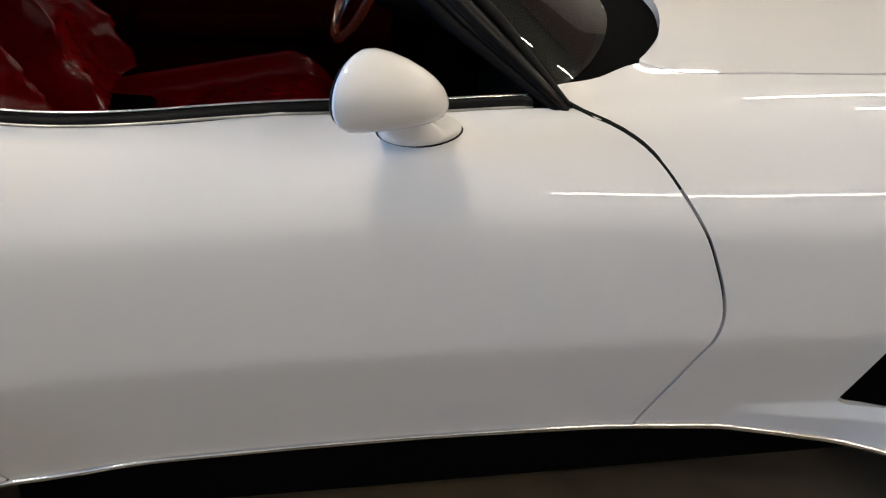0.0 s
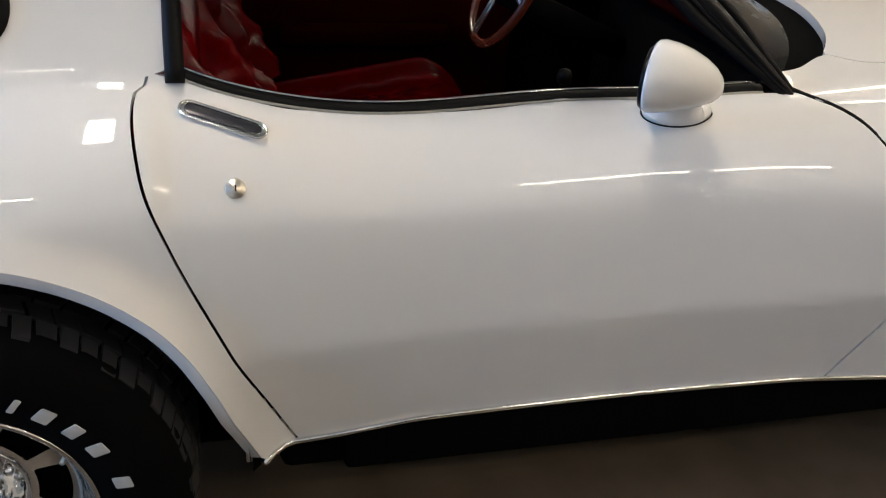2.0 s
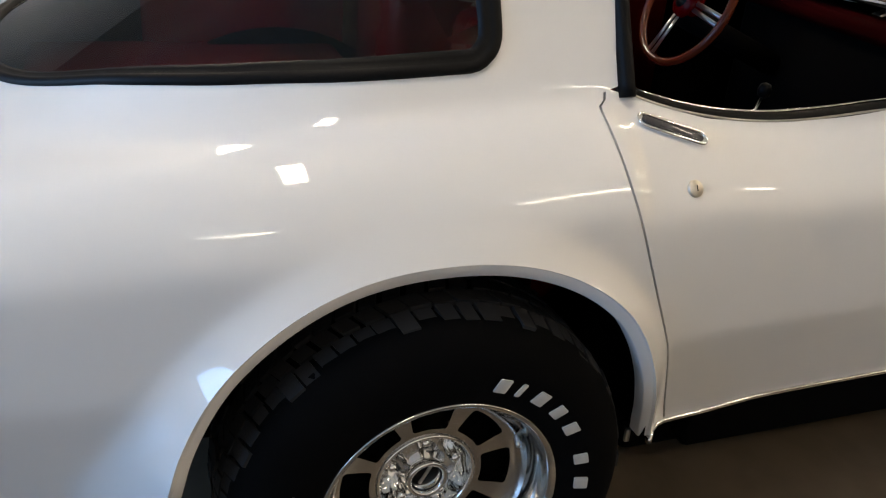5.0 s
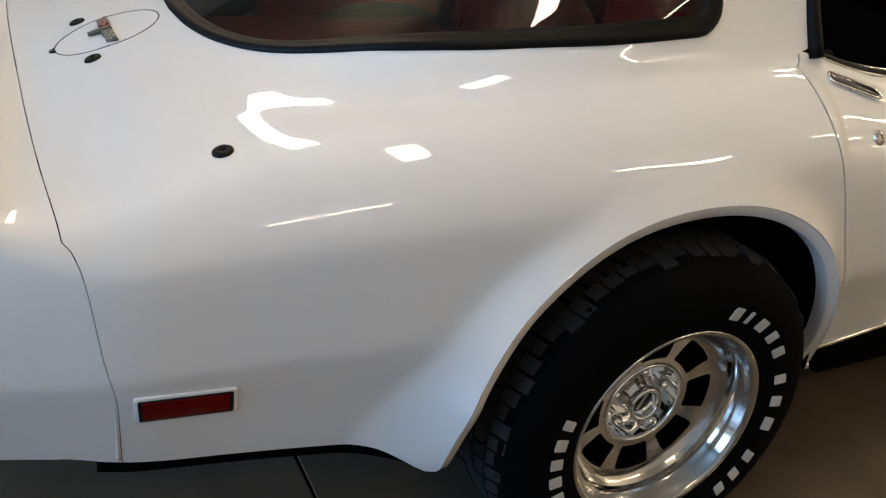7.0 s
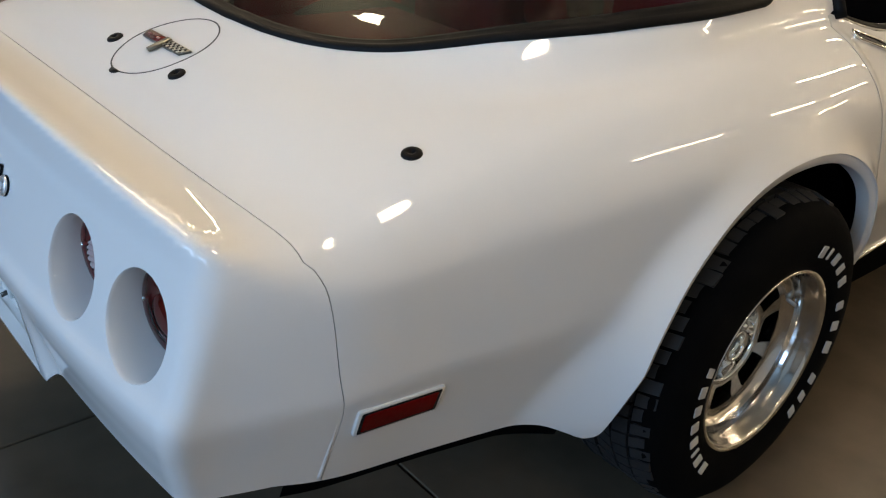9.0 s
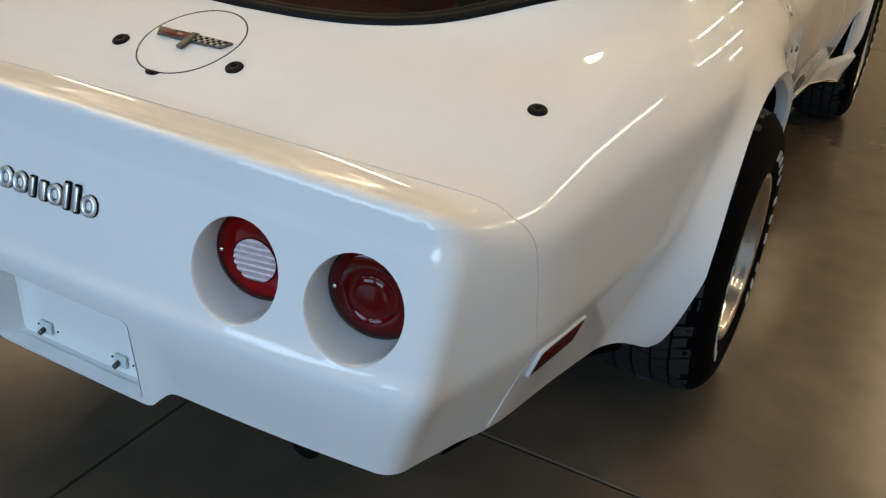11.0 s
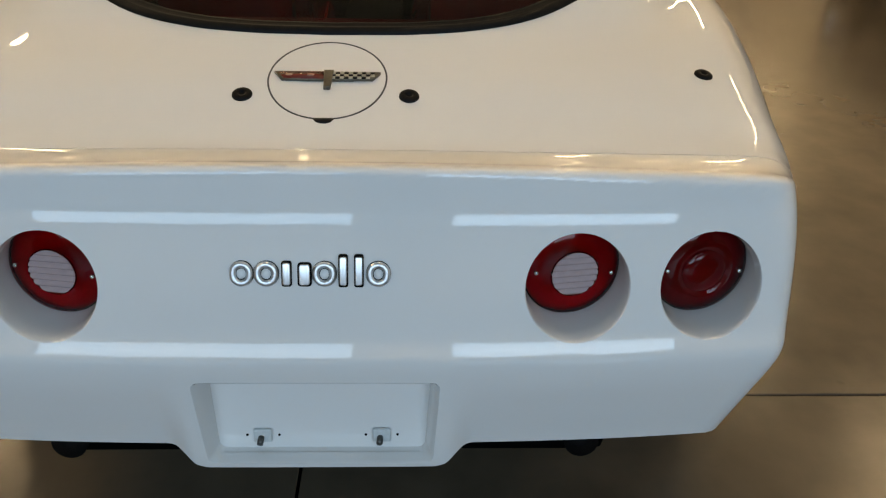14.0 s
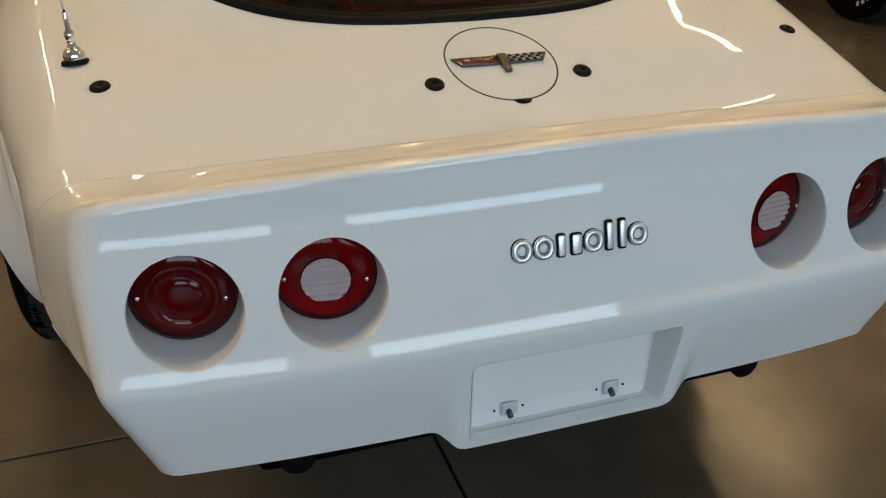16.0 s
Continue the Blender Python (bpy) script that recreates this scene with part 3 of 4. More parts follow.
def off_plate(x, y, z):
    w = 0.166 + 0.05 * (z - 0.317)
    d = np.maximum(np.abs(y) - w, np.abs(z - PLATE_Z) - PLATE_H)
    q = np.hypot(np.clip(np.abs(y) - w + 0.012, 0, None), np.clip(np.abs(z - PLATE_Z) - PLATE_H + 0.012, 0, None)) - 0.012
    return np.where(x < -1.0, np.maximum(d, q), 1.0)


bumper_sheet = clip(clip(bumper_sheet, off_lamps), off_plate)
bumper = panel("bumper_cover", bumper_sheet, PAINT, car, "white moulded rear bumper cover", both=True, lip=0.02)

door_sheet = clip(clip(BODYWORK, lambda x, y, z: x - door_rear(z) - GAP), lambda x, y, z: door_front(z) - GAP - x)
door_sheet = clip(door_sheet, lambda x, y, z: np.minimum(np.abs(y) - belt_in(x), 0.93 - z))


def off_vent(x, y, z):
    left = (1.838 + 0.20 * (z - 0.385)) - x
    return np.maximum.reduce([left, x - 2.02, 0.3845 - z, z - 0.56])


fender_sheet = clip(clip(BODYWORK, lambda x, y, z: x - door_front(z) - 1.7 * GAP), lambda x, y, z: np.abs(y) - fender_in(x) - 0.004)
fender_sheet = clip(fender_sheet, lambda x, y, z: np.where(x < 1.46, np.minimum(0.915 - z, cabin(x, y, z) - 0.004), 1.0))
fender_sheet = clip(fender_sheet, off_vent)
doors, fenders = {}, {}
for left in (False, True):
    doors[left] = panel("door", door_sheet, PAINT, car, "white door with the window wound down", left=left)
    fenders[left] = panel("front_fender", fender_sheet, PAINT, car, left=left)
hood_sheet = clip(clip(BODYWORK, lambda x, y, z: fender_in(x) - 0.004 - np.abs(y)), lambda x, y, z: x - hood_back(np.abs(y)))
hood = panel("hood", hood_sheet, PAINT, car, both=True, lip=0.03)
glass_sheet = clip(SHELL, lambda x, y, z: -out_of_glass(x, y, z))
rear_glass = panel("rear_glass", glass_sheet, GLASS, car, "dark tinted wraparound rear glass", both=True, lip=0.004, push=-0.003)
rear_glass.visible_shadow = False


def wind_line(x, y, z):
    return x - (1.635 - 0.25 * (np.abs(y) / 0.6) ** 2.4 - 1.75 * (z - 0.86))


screen_sheet = clip(clip(SHELL, lambda x, y, z: np.minimum(z - 0.868, 1.168 - z)), lambda x, y, z: np.minimum(np.minimum(wind_line(x, y, z) + 0.022, 1.66 - x), 0.005 - cabin(x, y, z)))
windscreen = panel("windscreen", screen_sheet, GLASS, car, "raked tinted windscreen", both=True, lip=0.004)
windscreen.visible_shadow = False
roof_sheet = clip(clip(SHELL, lambda x, y, z: np.minimum(z - 1.158, x - 0.325)), lambda x, y, z: -0.03 - wind_line(x, y, z))
panel("roof_panel", roof_sheet, PAINT, car, both=True)
cowl_sheet = clip(clip(SHELL, lambda x, y, z: np.minimum(fender_in(x) + 0.02 - np.abs(y), x - 1.26)), lambda x, y, z: np.minimum(np.minimum(0.95 - z, 1.76 - x), cabin(x, y, z) - 0.003))
panel("wiper_well", cowl_sheet, DARK, car, "black wiper well below the windscreen", both=True, lip=0, push=-0.02)

# Inner faces that keep gaps and openings dark, their shade put into the colour.
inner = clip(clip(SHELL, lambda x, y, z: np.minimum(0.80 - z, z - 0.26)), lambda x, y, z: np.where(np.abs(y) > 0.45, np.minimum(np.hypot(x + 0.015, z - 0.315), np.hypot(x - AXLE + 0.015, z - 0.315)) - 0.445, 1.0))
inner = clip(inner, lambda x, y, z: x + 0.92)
panel("inner_structure", inner, DARK, car, "added dark sheet for the shade behind panel gaps", both=True, lip=0, push=-0.026)
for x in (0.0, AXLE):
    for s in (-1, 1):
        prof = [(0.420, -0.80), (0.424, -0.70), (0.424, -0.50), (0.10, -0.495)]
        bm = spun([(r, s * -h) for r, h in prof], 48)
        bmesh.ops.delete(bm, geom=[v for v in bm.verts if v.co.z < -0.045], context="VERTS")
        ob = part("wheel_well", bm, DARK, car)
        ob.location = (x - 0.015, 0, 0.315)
# The lip round each wheel arch: a flat band, turned in at its edge.
for cx in (0.0, AXLE):
    for s in (1, -1):
        bm, last = bmesh.new(), None
        for a in np.arange(-30, 200, 1.5):
            c, d, r = -math.cos(math.radians(a)), math.sin(math.radians(a)), float(arch_r(a))
            at = [(cx - 0.005 + k * c, 0.320 + k * d) for k in (r + LIP + 0.002, r + 0.002, r, r)]
            if at[0][1] < foot(at[0][0]) + (0.014 if cx == 0 and a < 90 else 0.002):
                last = None
                continue
            y = side_at(*at[0]).y
            row = [bm.verts.new((x, s * (y + inward), max(z, 0.262))) for (x, z), inward in zip(at, (0.0006, 0.0036, 0.0070, 0.032))]
            if last:
                for i in range(3):
                    bm.faces.new((last[i], row[i], row[i + 1], last[i + 1]))
            last = row
        bmesh.ops.recalc_face_normals(bm, faces=bm.faces)
        part("arch_lip", bm, PAINT, car, "white rolled lip of the wheel arch")
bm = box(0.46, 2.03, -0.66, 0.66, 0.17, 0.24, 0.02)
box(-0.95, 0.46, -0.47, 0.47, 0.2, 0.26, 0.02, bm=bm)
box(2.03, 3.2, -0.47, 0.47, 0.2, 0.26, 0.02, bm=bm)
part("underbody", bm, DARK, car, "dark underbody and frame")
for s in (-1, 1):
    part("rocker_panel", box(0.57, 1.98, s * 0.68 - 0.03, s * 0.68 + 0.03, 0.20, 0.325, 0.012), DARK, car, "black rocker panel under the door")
    part("splash_clip", box(0.3985, 0.4085, s * 0.752 - 0.004, s * 0.752 + 0.004, 0.284, 0.312, 0.002), STEEL, car, "small bright clip at the foot of the wheel arch")
    part("exhaust_tip", tube([(-0.6, s * 0.412, 0.255), (-1.01, s * 0.412, 0.272)], 0.028, sides=20), BLACK, car, "sooty exhaust tip")


# ---- seals and bright trim ----
def mirrored(bm):
    bmesh.ops.transform(bm, matrix=Matrix.Diagonal((1, -1, 1, 1)), verts=bm.verts)
    bmesh.ops.reverse_faces(bm, faces=bm.faces)
    return bm


SEAL = [(-0.006, -0.003), (-0.005, 0.004), (0.003, 0.008), (0.011, 0.0065), (0.013, 0.004), (0.020, 0.0055), (0.028, 0.003), (0.031, -0.004)]
for line in edge_lines(glass_sheet):
    k = next((i for i, q in enumerate(line) if abs(q[0].y) < 1e-4), 0)
    runs = [[]]
    for q in line[k:] + line[:k]:
        if abs(q[0].y) < 1e-4 or (runs[-1] and (q[0] - runs[-1][-1][0]).length > 0.06):
            runs.append([])
        if abs(q[0].y) >= 1e-4:
            runs[-1].append(q)
    for run_of in runs:
        if len(run_of) > 20:
            whole = thinned(run_of, 0.006)
            for q in (0, -1):
                if abs(whole[q][0].y) < 0.05:
                    end = (Vector((whole[q][0].x, 0, whole[q][0].z)), whole[q][1])
                    whole = [end] + whole if q == 0 else whole + [end]
            for flip in (False, True):
                bm = strip(whole, SEAL)
                part("window_seal", mirrored(bm) if flip else bm, BLACK, car, "black rubber seal round the rear glass")

belt_line = sorted({(round(p.x, 4), round(p.y, 4), round(p.z, 4)) for line in edge_lines(door_sheet) for p, n in line if abs(abs(p.y) - belt_in(p.x)) < 0.0015 and p.z > 0.8})
belt = [Vector(p) for p in belt_line if 0.325 < p[0] < 1.275]
smooth_z = np.poly1d(np.polyfit([p.x - 0.8 for p in belt], [p.z for p in belt], 7))
smooth_y = np.poly1d(np.polyfit([p.x - 0.8 for p in belt], [p.y for p in belt], 7))
sill = keyed((0.412, 0.306), (0.47, 0.312), (0.55, 0.319), (0.7, 0.337), (1.0, 0.338), (1.4, 0.342), (1.6, 0.333), (1.85, 0.305), (2.04, 0.272))
for s in (1, -1):
    def run(dy, dz, x0=0.325, x1=1.27, n=60):
        return [(x, s * (float(smooth_y(x - 0.8)) + dy), float(smooth_z(x - 0.8)) + dz) for x in np.linspace(x0, x1, n)]

    part("belt_seal", tube(run(0.014, 0.0), 0.0125, flat=0.9), BLACK, doors[s < 0], "black rubber seal along the window sill")
    part("belt_trim", tube(run(0.0005, 0.001), 0.0022), STEEL, doors[s < 0])
    part("inner_belt_trim", tube(run(0.030, 0.008), 0.0028), CHROME, doors[s < 0], "thin bright strip on the inner sill")
    line = [(x, s * side_at(x, float(sill(x)) + 0.004).y, float(sill(x)) - 0.002) for x in np.linspace(0.426, 2.03, 90)]
    part("sill_trim", tube(line, 0.0062, flat=1.0), CHROME, car, "thin bright moulding along the sill")
    post = [(0.329, s * -(0.672 - 0.5 * (z - 0.92)), z) for z in np.linspace(0.914, 1.16, 14)]
    part("pillar_seal", tube(post, 0.017, flat=0.8, up=(1, 0, 0)), BLACK, car, "black rubber seal on the rear door pillar")
    for dx, dy, r, m in ((0.0, 0.0, 0.019, GLOSS_BLACK), (-0.042, 0.004, 0.015, BLACK), (0.034, 0.012, 0.012, BLACK), (-0.020, -0.006, 0.006, GLOSS_BLACK)):
        bar, girth = [], []
        for z in np.linspace(0.876, 1.175, 16):
            open_out = min(1.0, 0.30 + (z - 0.876) / 0.17)
            bar.append((1.300 + dx * open_out - 1.15 * (z - 0.895), s * -(0.650 - dy * open_out - 0.36 * (z - 0.895)), z))
            girth.append(r * min(1.0, 0.45 + (z - 0.876) / 0.2))
        part("windscreen_pillar", tube(bar, girth, sides=10, flat=0.8), m, car, "black windscreen pillar trim")
    # A dark rubber lip fills the gap at the head of the door.
    lip = [(float(door_front(z)), s * (side_at(float(door_front(z)), z).y + 0.006), z) for z in np.linspace(0.893, 0.80, 14)]
    part("gap_seal", tube(lip, 0.0045), BLACK, car)

# ---- door furniture ----
LOCK_METAL = material("worn_lock_metal", (0.82, 0.76, 0.66), 0.32, 0.9, vary=0.25, grain=160, stain=30)
for s in (1, -1):
    door = doors[s < 0]
    flip = Matrix.Diagonal((1, s, 1, 1))
    a, b = side_at(0.341, 0.887), side_at(0.440, 0.858)
    mid = side_at(0.391, 0.874)
    n = (facing(mid) + facing(a) + facing(b)).normalized()
    m = flip @ lay((a + b) / 2 + n * 0.003, b - a, n)
    h = part("door_handle", moved(slab(capsule(0.122, 0.028), -0.02, 0.002, 0.0012), m), CHROME, door, "chrome flush door handle")
    part("handle_frame", moved(tube([(x, y, 0.0020) for x, y, _ in capsule(0.122, 0.028)], 0.0026, closed=True), m), CHROME, h)
    part("handle_flap", moved(slab(capsule(0.109, 0.0195), 0.0, 0.0042, 0.001), m), material("dark_grey_flap", (0.13, 0.13, 0.145), 0.14, 0.85, vary=0.2, grain=90), h, "dark grey push flap")
    p = side_at(0.402, 0.804)
    m = flip @ lay(p, (1, 0, 0))
    k = part("door_lock", moved(spun([(0.0, 0.006), (0.009, 0.006), (0.010, 0.0045), (0.0125, 0.0045), (0.0138, 0.003), (0.0142, -0.01)], 32, "z"), m), LOCK_METAL, door, "round chrome key lock")
    part("key_slot", moved(box(-0.0009, 0.0009, -0.0045, 0.0045, 0.005, 0.0066), m), DARK, k)

# ---- side mirror, on the camera's side of the car and its twin ----
def bullet(bm=None):
    bm = bm or bmesh.new()
    prof = [(-0.046, 0.0), (-0.046, 0.046), (-0.050, 0.0500), (-0.046, 0.0525), (-0.034, 0.0530), (-0.012, 0.0498), (0.012, 0.0442), (0.034, 0.0365), (0.050, 0.0285), (0.061, 0.0195), (0.067, 0.009), (0.068, 0.0)]
    return spun([(max(r, 0.0), h) for h, r in prof], 40, "x", bm)


for s in (1, -1):
    flip = Matrix.Diagonal((1, s, 1, 1))
    bm = bullet()
    for v in bm.verts:
        t = (v.co.x + 0.05) / 0.118
        v.co.z = v.co.z + 0.004 - 0.017 * t**2
        v.co.x += 0.72 * v.co.y * max(0.0, 1 - t) ** 1.4
    m = flip @ pose(1.050, -0.770, 0.944)
    head = part("side_mirror", moved(bm, m), PAINT, doors[s < 0], "white bullet-shaped door mirror")
    part("mirror_glass", moved(spun([(0.0, -0.054), (0.038, -0.056), (0.043, -0.058), (0.046, -0.054), (0.047, -0.046)], 32, "x"), m @ Matrix(((1, 0.72, 0, 0), (0, 1, 0, 0), (0, 0, 1, 0.003), (0, 0, 0, 1)))), GLOSS_BLACK, head, "dark mirror glass in a black rim")
    def pad_at(k, grow, lift):
        """A point of the foot's outline on the door skin."""
        c, d = math.cos(k), math.sin(k)
        p = top_at(1.097 + grow * 0.061 * c, -0.692 + grow * 0.026 * d)
        return p + facing(p) * lift

    turns = np.linspace(0, 2 * math.pi, 28, endpoint=False)
    rings = [[pad_at(a, 1.0, -0.004) for a in turns], [pad_at(a, 0.98, 0.006) for a in turns]]
    for (cx, cy, cz), lx, ly in (((1.080, -0.728, 0.872), 0.046, 0.022), ((1.066, -0.752, 0.896), 0.037, 0.019), ((1.060, -0.765, 0.915), 0.035, 0.018)):
        rings.append([Vector((cx + lx * math.cos(a), cy + ly * math.sin(a), cz + 0.010 * math.sin(a))) for a in turns])
    foot_bm = bmesh.new()
    rings = [[foot_bm.verts.new(p) for p in ring] for ring in rings]
    for r0, r1 in zip(rings, rings[1:]):
        for i in range(28):
            foot_bm.faces.new((r0[i], r0[(i + 1) % 28], r1[(i + 1) % 28], r1[i]))
    part("mirror_foot", moved(foot_bm, flip), PAINT, head)
    part("mirror_gasket", moved(tube([pad_at(a, 1.0, 0.0) for a in turns], 0.0019, closed=True, sides=6), flip), BLACK, head)


# ---- wheels ----
def polar(r0, r1, nr, na, height):
    rs = np.linspace(r0, r1, nr)
    an = np.linspace(0, 2 * np.pi, na, endpoint=False)
    v = np.array([(r * np.cos(a), height(r), r * np.sin(a)) for r in rs for a in an])
    f = [(i * na + j, i * na + (j + 1) % na, (i + 1) * na + (j + 1) % na, (i + 1) * na + j) for i in range(nr - 1) for j in range(na)]
    return v, f


def off_slots(x, y, z):
    r, a = np.hypot(x, z), np.arctan2(z, x)
    d = (a + np.pi / 8) % (np.pi / 4) - np.pi / 8
    return np.maximum.reduce([np.hypot(np.clip(np.abs(r - 0.1245) - 0.0195, 0, None), np.clip(r * np.abs(np.sin(d)) - (0.0275 + 0.22 * (r - 0.12)), 0, None)) - 0.006])


dish = keyed((0.082, -0.046), (0.088, -0.049), (0.10, -0.050), (0.13, -0.052), (0.152, -0.056), (0.165, -0.063), (0.174, -0.074))


def wheel(parent, at, flip, turn=0.0):
    hub = new("wheel")
    hub.parent = parent
    hub.location = at
    hub.rotation_euler = (0, turn, math.pi if flip else 0)
    hub.scale = (0.960, 1.0, 0.960)
    # The outer face looks to -y.
    prof = [(0.196, -0.118), (0.205, -0.124), (0.225, -0.131), (0.262, -0.134), (0.292, -0.129), (0.312, -0.120), (0.326, -0.109), (0.334, -0.098), (0.337, -0.088), (0.337, 0.088), (0.330, 0.104), (0.312, 0.119), (0.262, 0.13), (0.2, 0.11)]
    tyre = part("tyre", spun(prof, 96), TYRE, hub, "black tyre with raised white lettering")
    # Tread blocks in five ribs, with shoulder lugs.
    bm, dice = bmesh.new(), random.Random(7)
    ribs = [(-0.100, -0.064, 66, 0.35), (-0.058, -0.024, 58, 0.6), (-0.018, 0.018, 58, -0.6), (0.024, 0.058, 58, 0.6), (0.064, 0.100, 66, 0.35)]
    for y0, y1, count, skew in ribs:
        for k in range(count):
            a0, a1 = 2 * math.pi * (k + dice.uniform(-0.10, 0.08)) / count, 2 * math.pi * (k + dice.uniform(0.74, 0.88)) / count
            worn, ragged = dice.uniform(-0.0025, 0.0015), dice.uniform(-0.003, 0.008) if y0 < -0.09 else 0.0
            quad = []
            for r in (0.333, 0.3455):
                for a, y in ((a0, y0 + ragged), (a0 + skew * 0.06, y1), (a1 + skew * 0.06, y1), (a1, y0 + ragged)):
                    rr = r - (0.010 if abs(y) > 0.09 else 0.0) + (worn if r > 0.34 else 0.0)
                    quad.append(bm.verts.new((rr * math.cos(a), y, rr * math.sin(a))))
            for f in ((4, 5, 6, 7), (0, 1, 5, 4), (1, 2, 6, 5), (2, 3, 7, 6), (3, 0, 4, 7)):
                bm.faces.new([quad[i] for i in f])
    tagged(part("tread", bm, TREAD, tyre, "worn tread blocks", smooth=False), kind="stuff")
    # Raised white sidewall marks, one plain bar for each character: its turn round the tyre and its width.
    MARKS = [(71.5, 0.0185), (63.5, 0.008), (53.5, 0.0195), (42.5, 0.017), (31.5, 0.0185), (14.5, 0.018), (2.0, 0.020), (-10.5, 0.024), (-28.5, 0.019), (-39.0, 0.018), (-48.5, 0.018), (163, 0.016), (172.5, 0.020), (182, 0.019), (191.5, 0.020), (201, 0.018), (209, 0.008), (217, 0.019), (227, 0.019)]
    for turned, wide in MARKS:
        bm = slab(rounded(wide * 1.2, 0.0255, 0.0025, 3), 0, 0.0016, 0.0006)
        for v in bm.verts:
            v.co.x += 0.18 * v.co.y
        m = Matrix.Rotation(-radians(turned), 4, "Y") @ Matrix.Translation((0.2455, -0.1330, 0)) @ Matrix.Rotation(radians(90), 4, "X") @ Matrix.Rotation(radians(-90), 4, "Z") @ Matrix.Rotation(radians(4.0), 4, "X")
        part("sidewall_mark", moved(bm, m), WHITE_RUBBER, tyre)
    rim = [(0.196, 0.09), (0.184, 0.05), (0.180, -0.05), (0.177, -0.078), (0.180, -0.094), (0.190, -0.100), (0.198, -0.108), (0.2035, -0.118), (0.2045, -0.123), (0.2015, -0.126), (0.195, -0.123), (0.1905, -0.116), (0.188, -0.107), (0.183, -0.099), (0.177, -0.090), (0.1755, -0.080), (0.174, -0.074)]
    part("rim", spun(rim, 96), ALLOY, hub, "polished alloy rim")
    face = clip(polar(0.082, 0.174, 30, 320, lambda r: float(dish(r))), off_slots)
    spider = part_from(face, 0.022)
    part("spoke_face", spider, ALLOY, hub, "polished alloy wheel face with eight slots")
    # A dark ring added behind the slots for the shade inside the wheel.
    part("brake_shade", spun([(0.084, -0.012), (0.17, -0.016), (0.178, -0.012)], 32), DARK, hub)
    bowl = [(0.0885, -0.0475), (0.087, -0.0515), (0.084, -0.0535), (0.081, -0.0515), (0.0795, -0.044), (0.077, -0.020), (0.070, -0.008), (0.050, -0.004), (0.040, -0.006)]
    cap = part("hub_bowl", spun(bowl, 64), CHROME, hub, "chrome bowl round the wheel nuts")
    post = [(0.042, -0.004), (0.0405, -0.010), (0.036, -0.014), (0.0345, -0.040), (0.0365, -0.043), (0.0375, -0.050), (0.0365, -0.057), (0.0330, -0.0595), (0.0290, -0.058), (0.0270, -0.052), (0.0265, -0.040), (0.0, -0.039)]
    cup = part("centre_cap", spun(post, 48), CHROME, hub, "chrome centre cap with a dark well")
    part("cap_badge", spun([(0.0, -0.0445), (0.022, -0.0435), (0.0262, -0.040)], 32), GLOSS_BLACK, cup, "dark round badge")
    part("cap_bar", moved(box(-0.0028, 0.0028, -0.0465, -0.043, -0.019, 0.019, 0.001), Matrix.Rotation(0.5, 4, "Y")), STEEL, cup)
    for k in range(5):
        a = 2 * math.pi * k / 5 + 0.3
        bm = spun([(0.0, -0.041), (0.0065, -0.040), (0.0100, -0.034), (0.0118, -0.026), (0.0118, -0.004)], 6)
        bmesh.ops.translate(bm, vec=(0.0585 * math.cos(a), 0.0, 0.0585 * math.sin(a)), verts=bm.verts)
        part("wheel_nut", bm, CHROME, cap)
    v = tube([(0.166 * math.cos(0.42), -0.062, 0.166 * math.sin(0.42)), (0.160 * math.cos(0.42), -0.084, 0.160 * math.sin(0.42))], 0.0042, sides=8)
    part("valve", v, STEEL, hub)
    return hub


def part_from(mesh, depth):
    """A sheet given thickness behind its open edges."""
    bm = bmesh.new()
    vs = [bm.verts.new(v) for v in mesh[0]]
    for f in mesh[1]:
        bm.faces.new([vs[i] for i in f])
    edges = [e for e in bm.edges if len(e.link_faces) == 1]
    twin = {}
    for e in edges:
        for v in e.verts:
            if v not in twin:
                twin[v] = (bm.verts.new(v.co), bm.verts.new(v.co + Vector((0, depth, 0))))
    for e in edges:
        a, b = e.verts
        bm.faces.new((twin[a][0], twin[b][0], twin[b][1], twin[a][1]))
    return bm


near_rear = wheel(car, (-0.005, -0.756, 0.3335), False)


def copy_part(ob, loc, rot):
    made = {}
    for o in (ob, *ob.children_recursive):
        made[o] = o.copy()
        scene.collection.objects.link(made[o])
        made[o].parent = made.get(o.parent, o.parent)
    made[ob].location, made[ob].rotation_euler = loc, rot
    return made[ob]


for x, y in ((0.0, 0.748), (AXLE, -0.745), (AXLE, 0.745)):
    copy_part(near_rear, (x, y, 0.3318), (0, 0.7, math.pi if y > 0 else 0))
near_rear.location.z = 0.3318

